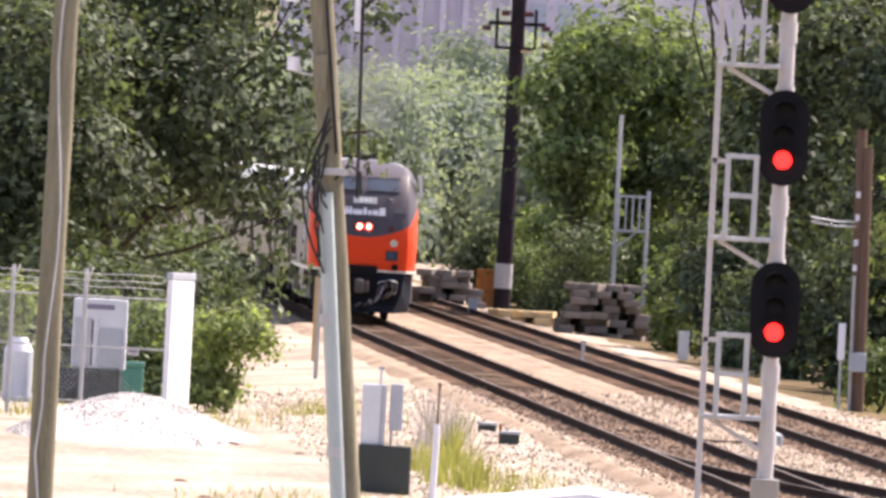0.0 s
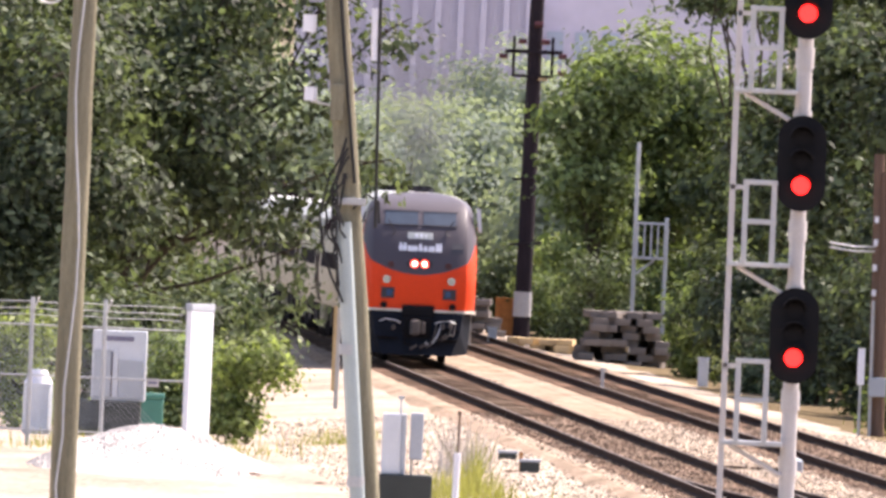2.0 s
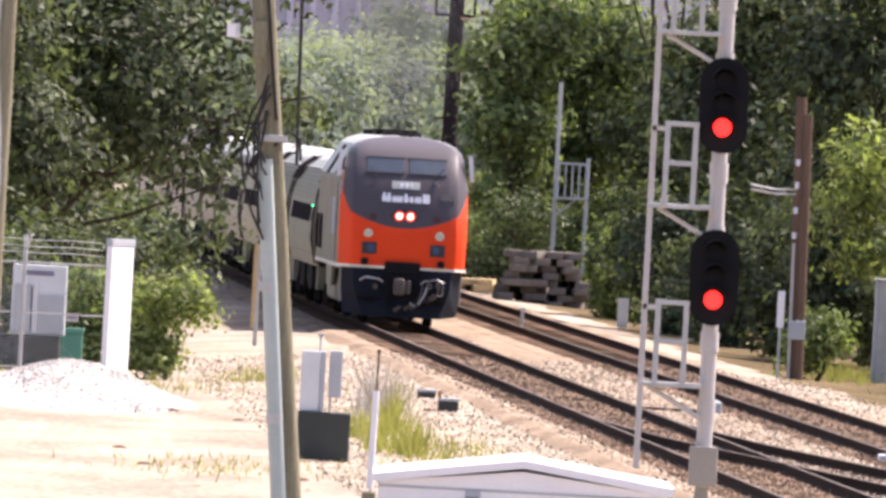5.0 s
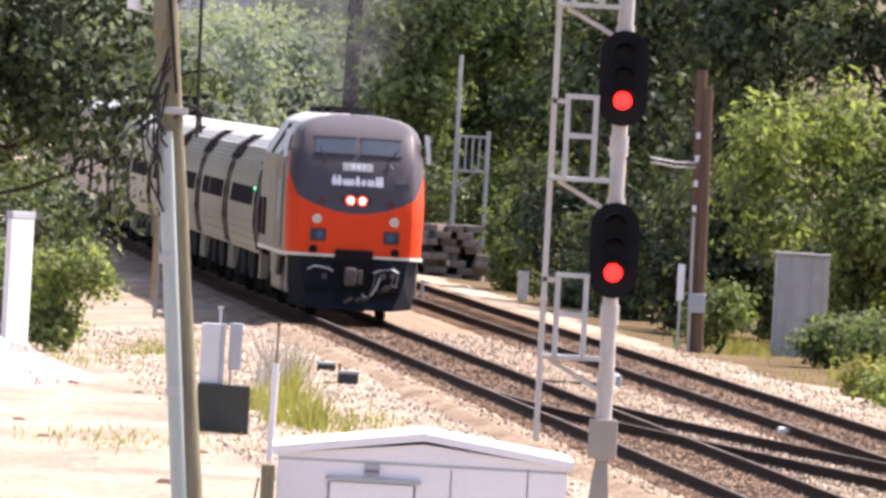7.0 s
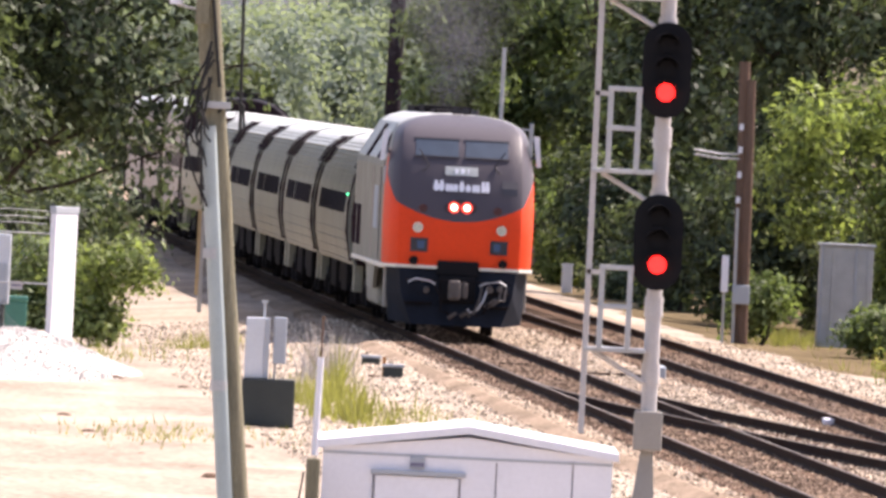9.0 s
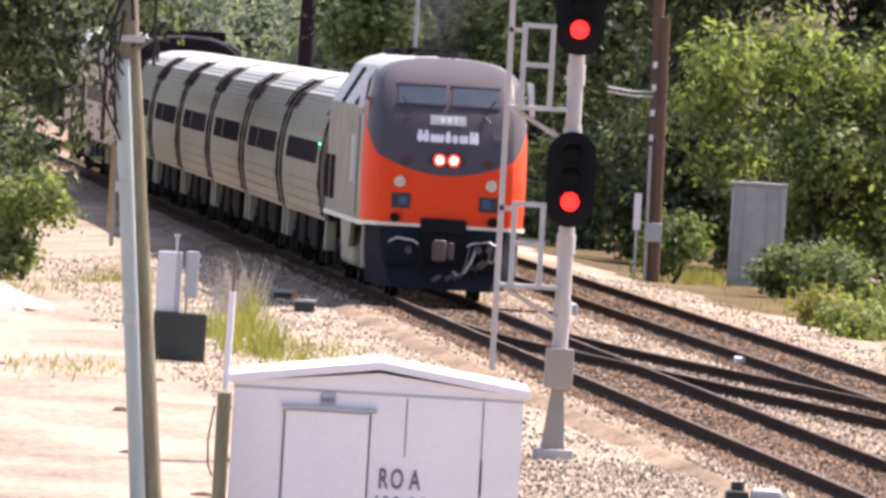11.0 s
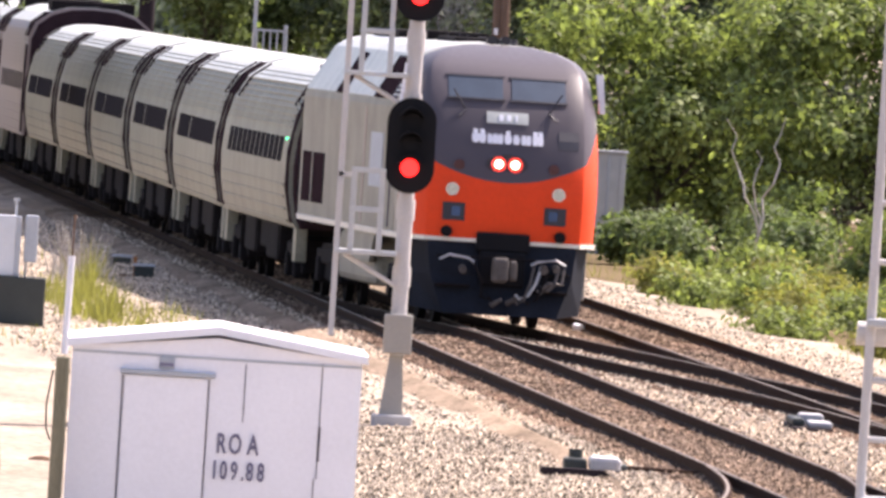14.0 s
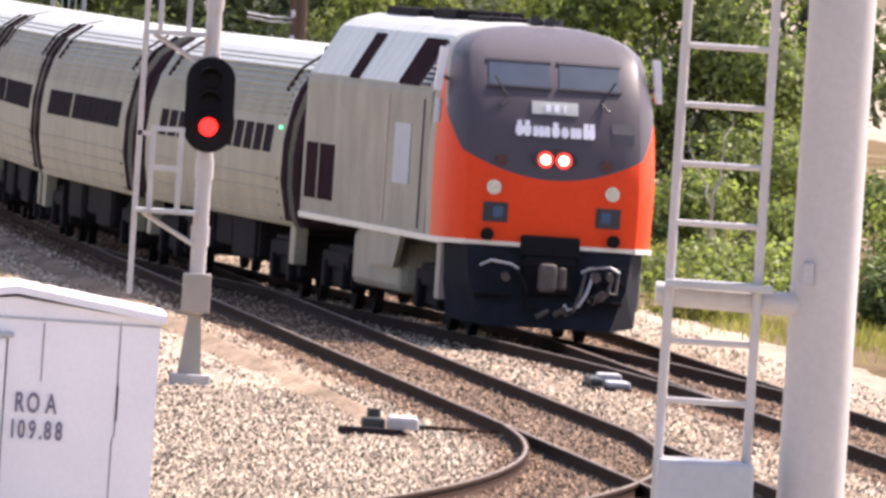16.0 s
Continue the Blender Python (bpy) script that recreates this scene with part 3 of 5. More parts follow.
        # a glowing red disc round the lens draws the headlight's halo
        rod(bm, (x - 0.02, s * 0.13, 2.58), (x + 0.012, s * 0.13, 2.58), 0.118, n=20)
        part("lens_halo", bm, "headhalo", hl)
        bm = bm_new()
        rod(bm, (x - 0.02, s * 0.13, 2.58), (x + 0.02, s * 0.13, 2.58), 0.07, n=20)
        part("lens", bm, "head", hl, "lit headlight lens")
    # number box and lettering, as plain shapes
    nb = part("number_box", on_nose(bm_new(), -0.33, 0.33, 3.22, 3.40, 0.02), "plate", loco, "pale number box")
    for k, w in enumerate((0.03, 0.07, 0.07)):
        y = 0.14 - 0.12 * k
        part("mark", on_nose(bm_new(), y - w / 2, y + w / 2, 3.26, 3.36, 0.03, ny=1, nz=1), "white", nb)
    y = -0.56
    for w, h, stems in ((0.22, 0.19, 2), (0.25, 0.13, 3), (0.11, 0.18, 1), (0.11, 0.13, 1), (0.16, 0.13, 2), (0.17, 0.19, 2)):
        em = part("white_emblem", on_nose(bm_new(), y, y + w, 2.93, 2.93 + 0.6 * h, 0.03, ny=2, nz=1), "white", loco)
        for k in range(stems):
            c = y + w * (k + 0.5) / stems
            part("emblem_bar", on_nose(bm_new(), c - 0.034, c + 0.034, 2.90, 2.90 + 1.15 * h, 0.034, ny=1, nz=1), "white", em)
        y += w + 0.022
    part("mask_patch", on_nose(bm_new(), 0.82, 1.14, 2.86, 3.14, 0.012), "maskpatch", loco, "darker square patch on the mask")
    # pilot, coupler and hoses
    bm = bm_new()
    loft(bm, [[(9.5, -1.42, 1.32), (10.25, -1.18, 1.32), (10.25, 1.18, 1.32), (9.5, 1.42, 1.32)], [(9.5, -1.40, 0.8), (10.32, -1.12, 0.8), (10.32, 1.12, 0.8), (9.5, 1.40, 0.8)], [(9.6, -1.34, 0.26), (10.5, -0.9, 0.2), (10.5, 0.9, 0.2), (9.6, 1.34, 0.26)]])
    part("pilot", bm, "pilot", loco, "dark blue grey snow pilot")
    part("anticlimber", box(bm_new(), 10.2, 10.42, -0.42, 0.42, 1.2, 1.5, 0.03), "signal", loco, "black anticlimber block")
    part("coupler_pocket", box(bm_new(), 10.2, 10.46, -0.36, 0.36, 0.66, 1.2, 0.03), "signal", loco, "black coupler pocket")
    bm = bm_new()
    box(bm, 10.4, 10.85, -0.14, 0.14, 0.78, 1.05, 0.05)
    box(bm, 10.75, 10.98, -0.2, 0.06, 0.72, 1.12, 0.06)
    box(bm, 10.70, 10.90, 0.08, 0.2, 0.76, 1.08, 0.04)
    part("coupler", bm, "coupler", loco, "worn knuckle coupler")
    part("uncoupling_lever", rod(bm_new(), (10.44, -1.05, 1.1), (10.5, 1.05, 1.1), 0.018, n=6), "grime", loco)
    for s, z in ((-1, 0.62), (1, 0.58), (1, 0.86)):
        part("pilot_step", box(bm_new(), 10.3, 10.5, s * 0.78 - 0.28, s * 0.78 + 0.28, z, z + 0.045, 0.01), "grime", loco)
    for y, z, r in ((0.66, 0.98, 0.07), (0.86, 1.0, 0.06), (-0.62, 0.92, 0.06)):
        part("hose_valve", rod(bm_new(), (10.35, y, z), (10.56, y, z - 0.03), r, n=10), "coupler", loco)
    hoses = ((0.5, 0.2, 0.42, "coupler"), (0.62, 0.22, 0.5, "pale"), (-0.45, -0.2, 0.45, "grime"), (0.9, 0.55, 0.6, "coupler"), (0.74, 0.36, 0.44, "grime"), (0.98, 0.72, 0.72, "coupler"))
    for k, (y0, y1, z1, mt) in enumerate(hoses):
        pts = [(10.5, y0, 1.0), (10.60, (y0 * 2 + y1) / 3 + 0.05, 0.74), (10.64, (y0 + y1) / 2, z1 + 0.04), (10.62, y1 + 0.06, z1 - 0.02), (10.6, y1, z1 + 0.05)]
        wire("air_hose", pts, 0.026, "galv" if mt == "pale" else mt, loco)
    for yb, z in ((0.16, 0.40), (0.70, 0.66), (-0.08, 0.36)):
        bm = bm_new()
        rod(bm, (10.58, yb - 0.07, z), (10.66, yb + 0.08, z + 0.1), 0.05, 0.03, n=8)
        part("hose_coupling", bm, "coupler", loco)
    # underframe
    part("fuel_tank", box(bm_new(), -3.2, 3.4, -1.38, 1.38, 0.45, 1.28, 0.12), "greypaint", loco, "grey fuel tank")
    for s in (-1, 1):
        bm = bm_new()
        loft(bm, [[(x + d, s * 1.48, z) for x, d, z in ((-1.4, 0, 1.3), (4.2, 0, 1.3), (3.4, 0, 0.82), (-0.6, 0, 0.82))], [(x, s * 1.40, z) for x, z in ((-1.4, 1.3), (4.2, 1.3), (3.4, 0.82), (-0.6, 0.82))]])
        part("skirt", bm, "greypaint", loco, "grey tank skirt")
    wheelset_truck(loco, 6.6, (-1.35, 1.35), 0.51)
    wheelset_truck(loco, -6.6, (-1.35, 1.35), 0.51)
    # roof gear
    for x0, x1, w, h in ((1.2, 4.2, 0.4, 0.08), (-2.5, 0.6, 0.5, 0.15), (-8.6, -4.0, 0.55, 0.12)):
        part("roof_hatch", box(bm_new(), x0, x1, -w, w, 4.38, 4.45 + h, 0.03), "grime", loco, "dark roof hatch")
    for x in (6.4, 5.6, 3.5, 0.9):
        bm = bm_new()
        rod(bm, (x, 0.35, 4.4), (x, 0.35, 4.55), 0.06, n=10)
        part("roof_vent_cap", bm, "black", loco)
    bm = bm_new()
    rod(bm, (7.0, -0.1, 4.52), (7.5, -0.1, 4.52), 0.04, 0.08, n=10)
    rod(bm, (7.0, 0.1, 4.52), (7.6, 0.1, 4.52), 0.04, 0.08, n=10)
    box(bm, 7.0, 7.1, -0.15, 0.15, 4.4, 4.52)
    part("horn", bm, "black", loco)
    part("rear_diaphragm", box(bm_new(), -10.6, -10.15, -1.25, 1.25, 1.2, 3.9, 0.05), "gap", loco, "dark rubber diaphragm")
    return loco


CAR_HALF = [(0.0, 3.87), (0.45, 3.85), (0.85, 3.74), (1.18, 3.5), (1.4, 3.15), (1.53, 2.7), (1.585, 2.2), (1.57, 1.7), (1.5, 1.3), (1.42, 1.12), (0.0, 1.12)]
TALL_HALF = [(0.0, 4.27), (0.6, 4.24), (1.05, 4.1), (1.38, 3.85), (1.52, 3.5), (1.55, 2.5), (1.55, 1.12), (0.0, 1.12)]


def half_width(half, z):
    pts = sorted((b, a) for a, b in half[:-1])
    return float(np.interp(z, [p[0] for p in pts], [p[1] for p in pts]))


def build_car(kind):
    tall = kind == "sleeper"
    half = TALL_HALF if tall else CAR_HALF
    label = {"cafe": "stainless tubular coach with a row of small windows", "coach": "stainless tubular passenger coach with paired dark windows", "sleeper": "tall flat-sided stainless sleeping car with dark end"}[kind]
    car = thing("passenger_car", 0, 0, 0, label, "passenger car", "cars of the train")
    bm = bm_new()
    loft(bm, [section_ring(x, half) for x in (-12.05, -6, 0, 6, 12.05)])
    part("body", bm, "pink" if tall else "silver", car, "stainless side in a shaded tone", smooth=True)
    # roof sheet following the crown, coloured paler than the sides as if sunlit
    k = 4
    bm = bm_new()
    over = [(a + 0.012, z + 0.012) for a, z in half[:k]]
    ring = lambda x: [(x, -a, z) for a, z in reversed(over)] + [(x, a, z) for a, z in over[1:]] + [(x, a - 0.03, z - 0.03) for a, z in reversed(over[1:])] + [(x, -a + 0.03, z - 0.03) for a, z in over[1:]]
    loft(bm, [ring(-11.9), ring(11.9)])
    part("roof", bm, "silverroof", car, "stainless roof in a pale sunlit tone")
    for s in (-1, 1):
        # ribs along the side
        for z in (1.22, 1.42, 1.62, 1.82, 2.8, 2.9, 3.0, 3.1, 3.2, 3.3, 3.4, 3.49, 3.57, 3.64):
            a = half_width(half, z)
            part("side_rib", box(bm_new(), -10.6, 10.6, s * a - 0.03, s * a + 0.03, z - 0.018, z + 0.018), "pink" if tall else "silver", car)
        if kind == "cafe":
            spans = [(-9.0 + 1.55 * i, -9.0 + 1.55 * i + 1.15) for i in range(12)]
        elif kind == "coach":
            spans = [(-9.2 + 1.52 * i, -9.2 + 1.52 * i + 1.36) for i in range(4)] + [(-2.6 + 1.52 * i, -2.6 + 1.52 * i + 1.36) for i in range(8)]
        else:
            spans = [(-8.6 + 2.1 * i, -8.6 + 2.1 * i + 1.1) for i in range(9)]
        for x0, x1 in spans:
            a0, a1 = half_width(half, 2.2), half_width(half, 2.62)
            bm = bm_new()
            loft(bm, [[(x, s * (a0 + 0.012), 2.2), (x, s * (a1 + 0.012), 2.62), (x, s * (a1 - 0.06), 2.62), (x, s * (a0 - 0.06), 2.2)] for x in (x0, x1)])
            part("window", bm, "glass", car)
        for x in (-11.63, 11.63):
            a = half_width(half, 2.2)
            bm = bm_new()
            loft(bm, [[(xx, s * (half_width(half, z) + 0.032), z) for z in (1.2, 1.8, 2.4, 3.0, 3.3)] + [(xx, s * (half_width(half, z) - 0.05), z) for z in (3.3, 3.0, 2.4, 1.8, 1.2)] for xx in (x - 0.4, x + 0.4)])
            part("vestibule_door", bm, "gap", car, "dark vestibule door")
            part("step", box(bm_new(), x - 0.35, x + 0.35, s * 1.3 - 0.1, s * 1.3 + 0.1, 0.55, 1.14, 0.02), "silver", car, "dull folding step")
        if kind == "cafe":
            bm = bm_new()
            rod(bm, (10.4, s * 1.54, 2.6), (10.4, s * 1.585, 2.6), 0.022, n=10)
            part("door_lamp", bm, "lamp", car, "small green door lamp")
        for x in (-7.2, -1.4, 6.1):
            part("skirt_bracket", box(bm_new(), x - 0.07, x + 0.07, s * 1.3 - 0.05, s * 1.3 + 0.05, 0.55, 1.14), "grime", car)
    # dark ends with the bellows between the cars
    for s in (-1, 1):
        bm = bm_new()
        loft(bm, [section_ring(s * x, [(max(0, a - 0.07) if a else 0, z - 0.05 if z > 2 else z) for a, z in half]) for x in (12.03, 12.97)])
        part("bellows", bm, "gap", car, "dark rubber bellows")
        for x, w in ((11.7, 0.3), (9.6, 0.12)):
            arc = [(a + 0.03, z + 0.03) for a, z in half[2:5]]
            inn = [(a - 0.03, z - 0.03) for a, z in half[2:5]]
            for d in (-1, 1):
                bm = bm_new()
                loft(bm, [[(s * x + e, d * a, z) for a, z in arc + inn[::-1]] for e in (-w, w)])
                part("roof_band", bm, "gap", car, "dark roof edge fitting")
    for x0, x1, w, z0 in ((-5.6, -2.2, 1.35, 0.5), (-1.6, 1.2, 1.3, 0.62), (1.8, 5.4, 1.35, 0.48)):
        part("underfloor_box", box(bm_new(), x0, x1, -w, w, z0, 1.14, 0.05), "grime", car)
    if tall:
        part("roof_unit", box(bm_new(), 8.5, 11.8, -1.0, 1.0, 4.15, 4.42, 0.05), "grime", car, "dark roof unit")
    wheelset_truck(car, 9.1, (-1.3, 1.3), 0.46)
    wheelset_truck(car, -9.1, (-1.3, 1.3), 0.46)
    return car


LOCO = build_locomotive()
cafe = build_car("cafe")
coach = build_car("coach")
sleeper = build_car("sleeper")
CARS = [cafe, coach] + [copy_thing(coach, pose(0, 0, 0)) for i in range(4)] + [sleeper] + [copy_thing(sleeper, pose(0, 0, 0)) for i in range(2)]

# where the front of the train is along the line, second by second
FRONT_AT = [(0.0, 597.5), (1.0, 579.0), (2.0, 560.6), (3.0, 542.0), (4.0, 524.2), (6.5, 478.4), (7.5, 460.1), (8.5, 441.6), (9.5, 423.4), (12.5, 366.6), (13.5, 347.5), (14.0, 338.2), (15.0, 320.7), (16.0, 303.4)]


def on_line(y_front, y_rear):
    a, b = Vector((cross_x(y_front), y_front, 0)), Vector((cross_x(y_rear), y_rear, 0))
    d = a - b
    c = (a + b) / 2
    return pose(c.x, c.y, 0.0, 0, 0, math.degrees(math.atan2(d.y, d.x)))


def build_smoke():
    """Thin exhaust that trails back and up from the locomotive's roof, in drifting puffs of fine specks."""
    sm = thing("exhaust_smoke", 0, 0, 0, "thin grey diesel exhaust smoke trailing above the locomotive", "smoke")
    rng = np.random.default_rng(77)
    for k in range(7):
        n = 5000 + 2600 * k
        f = (k + rng.random(n)) / 7
        r = 0.25 + 1.15 * f
        x = -1.0 - 34 * f ** 1.2 + rng.normal(size=n) * 1.5
        y = rng.normal(size=n) * r * 0.8 + 0.35 * math.sin(1.3 * k) + 0.9 * f
        z = 4.65 + 3.6 * f ** 0.8 + rng.normal(size=n) * r * 0.6 + 0.3 * math.sin(2.1 * k)
        z = np.maximum(z, 4.55)
        c = np.stack([x, y, z], -1)[:, None]
        q = c + rng.normal(size=(n, 3, 3)) * 0.0066
        ob = new("puff", soup("puff", q.reshape(-1, 3), 3, "smoke"))
        ob.parent = sm
    return sm


SMOKE = build_smoke()


def motions():
    ts = [f[0] for f in FRONT_AT]
    ys = [f[1] for f in FRONT_AT]
    times = [0.5 * i for i in range(33)]
    for k, vehicle in enumerate([LOCO] + CARS):
        rows = []
        for t in times:
            front = float(np.interp(t, ts, ys))
            if k == 0:
                c, reach = front + 10.3, 6.6
            else:
                c, reach = front + 20.85 + 13.0 + 26.0 * (k - 1), 9.1
            rows.append((t, on_line(c - reach, c + reach)))
        walk(vehicle, rows)
        if k == 0:
            walk(SMOKE, rows)


# ---- signals ----
def signal_head(mast, x, y, z):
    """An oval head with three lenses, the lowest lit; x, y, z in the mast's space."""
    bm = bm_new()
    out = []
    for d in (0.0, 0.03):
        ring = []
        for k in range(32):
            a = 2 * math.pi * k / 32
            ring.append((x + 0.315 * math.cos(a), y + d, z + 0.315 * math.sin(a) + (0.295 if math.sin(a) > 0 else -0.295)))
        out.append(ring)
    loft(bm, out)
    hd = part("signal_head", bm, "signal", mast, "black oval signal head showing red")
    part("housing", box(bm_new(), x - 0.16, x + 0.16, y + 0.03, y + 0.16, z - 0.48, z + 0.48, 0.04), "signal", hd)
    for dz, on in ((0.32, False), (0.02, False), (-0.28, True)):
        bm = bm_new()
        rod(bm, (x, y - 0.05, z + dz), (x, y, z + dz), 0.115 if on else 0.1, n=24)
        part("lens", bm, "red" if on else "signal", hd, "lit red lens" if on else "dark unlit lens")
        n = 16
        a0 = [radians(15 + 150 * k / n) for k in range(n + 1)]
        prof = [(x + 0.15 * math.cos(a), 0.15 * math.sin(a) + z + dz) for a in a0] + [(x + 0.165 * math.cos(a), 0.165 * math.sin(a) + z + dz) for a in a0[::-1]]
        part("hood", loft(bm_new(), [[(px, y, pz) for px, pz in prof], [(px, y - 0.28, pz) for px, pz in prof]]), "signal", hd)


def build_signal():
    x, y = 4.24, 273.0
    s = thing("signal_mast", x, y, -0.3, "white steel signal mast with ladder, platforms and junction box", "signal mast")
    bm = bm_new()
    rod(bm, (0, 0, 0.9), (0, 0, 9.2), 0.1, n=20)
    part("mast", bm, "mast", s, "white tubular mast")
    for z in (1.9, 2.75, 4.1, 4.9, 6.3, 7.1):
        bm = bm_new()
        rod(bm, (0, 0, z - 0.13), (0, 0, z + 0.13), 0.118, n=20)
        part("collar", bm, "mast", s)
    bm = bm_new()
    loft(bm, [[(-0.19, -0.19, 0.05), (0.13, -0.19, 0.05), (0.13, 0.19, 0.05), (-0.19, 0.19, 0.05)], [(-0.075, -0.075, 0.95), (0.075, -0.075, 0.95), (0.075, 0.075, 0.95), (-0.075, 0.075, 0.95)]])
    part("flared_base", bm, "boxtan", s, "flared grey base")
    part("footing", box(bm_new(), -0.27, 0.25, -0.3, 0.3, -0.3, 0.14, 0.03), "concrete", s, "concrete footing")
    part("junction_box", box(bm_new(), -0.18, 0.18, -0.24, 0.1, 0.92, 1.42, 0.02), "boxtan", s, "tan grey junction box")
    # ladder, seen on edge
    for dy in (-0.2, 0.2):
        bm = bm_new()
        box(bm, -0.885, -0.815, dy - 0.02, dy + 0.02, 1.1, 9.0, 0.008)
        part("ladder_stile", bm, "mast", s)
    for k in range(26):
        bm = bm_new()
        rod(bm, (-0.85, -0.2, 1.25 + 0.3 * k), (-0.85, 0.2, 1.25 + 0.3 * k), 0.014, n=8)
        part("ladder_rung", bm, "mast", s)
    for zp in (2.18, 4.45, 6.66):
        pl = part("platform", box(bm_new(), -0.88, -0.08, -0.3, 0.3, zp - 0.03, zp + 0.03, 0.01), "galv", s, "grey steel platform")
        wire("brace", [(-0.75, -0.1, zp - 0.03), (-0.08, -0.1, zp - 0.4)], 0.03, "mast", pl)
        for xx in (-0.68, -0.32):
            part("guard_post", box(bm_new(), xx - 0.035, xx + 0.035, -0.32, -0.26, zp, zp + 1.08, 0.008), "galv", pl)
        for zz in (0.55, 1.05):
            part("guard_rail", box(bm_new(), -0.72, -0.28, -0.33, -0.27, zp + zz - 0.035, zp + zz + 0.03, 0.008), "galv", pl)
        part("tie_bar", box(bm_new(), -0.88, -0.66, -0.22, -0.18, zp + 0.95, zp + 1.01), "mast", pl)
    for z in (3.57, 5.76, 7.95):
        signal_head(s, 0.01, -0.25, z)


def build_near_mast():
    y = 107.0
    s = thing("signal_post", 4.785, y, -0.5, "thick pale grey steel post with ladder close to the camera", "signal post")
    bm = bm_new()
    rod(bm, (0, 0, 0), (0, 0, 9), 0.168, n=32)
    part("post", bm, "mast", s, "pale grey tubular post", smooth=True)
    bm = bm_new()
    rod(bm, (-0.1, -0.05, 4.2), (-0.84, -0.05, 4.215), 0.06, n=20)
    part("bracket_arm", bm, "mast", s, "horizontal pipe arm")
    for xx in (-0.775, -0.335):
        bm = bm_new()
        rod(bm, (xx, -0.12, 0.4), (xx, -0.12, 9), 0.024, n=12)
        part("ladder_stile", bm, "mast", s)
    for k in range(28):
        z = 0.74 + 0.295 * k
        bm = bm_new()
        rod(bm, (-0.775, -0.12, z), (-0.335, -0.12, z), 0.016, n=10)
        part("ladder_rung", bm, "mast", s)
    part("clamp", box(bm_new(), -0.8, -0.26, -0.2, -0.13, 4.25, 4.29, 0.008), "galv", s)
    part("conduit_plate", box(bm_new(), -0.12, -0.06, -0.175, -0.14, 4.3, 4.42, 0.01), "galv", s)
    part("equipment_box", box(bm_new(), -0.78, -0.3, -0.35, 0.1, 2.85, 3.4, 0.02), "greybox", s, "grey equipment box behind the ladder")


def build_far_signal():
    y = 633.0
    s = thing("distant_signal_mast", 5.05, y, -0.4, "thin grey twin-post signal mast with platform far along the line", "signal mast")
    for xx, h in ((0.0, 6.5), (0.92, 4.3)):
        bm = bm_new()
        rod(bm, (xx, 0, 0), (xx, 0, h), 0.065, n=10)
        part("mast", bm, "galv", s)
    pl = part("platform", box(bm_new(), -0.05, 0.95, -0.3, 0.3, 3.05, 3.13, 0.01), "galv", s)
    for k in range(5):
        part("guard_post", box(bm_new(), 0.05 + 0.2 * k, 0.1 + 0.2 * k, -0.32, -0.27, 3.1, 4.1), "galv", pl)
    part("guard_rail", box(bm_new(), 0.0, 0.95, -0.33, -0.27, 4.08, 4.15), "galv", pl)
    wire("brace", [(0.05, -0.1, 2.6), (0.6, -0.1, 3.05)], 0.04, "galv", s)


# ---- poles ----
def timber_pole(name, label, x0, x1, y, z1, r0, r1, material, base=-0.5, category="utility pole"):
    """A pole from its foot at x0 to its top at x1, with a slightly uneven, tapered shaft."""
    p = thing(name, x0, y, base, label, category)
    bm = bm_new()
    rnd = random.Random(round(x0 * 100))
    rings = []
    n = 12
    for k in range(n + 1):
        f = k / n
        cx = (x1 - x0) * f + rnd.uniform(-0.004, 0.004)
        r = r0 + (r1 - r0) * f
        rings.append([(cx + r * (1 + rnd.uniform(-0.04, 0.04)) * math.cos(a), r * math.sin(a), (z1 - base) * f) for a in [2 * math.pi * i / 14 for i in range(14)]])
    loft(bm, rings)
    part("shaft", bm, material, p, smooth=True)
    return p


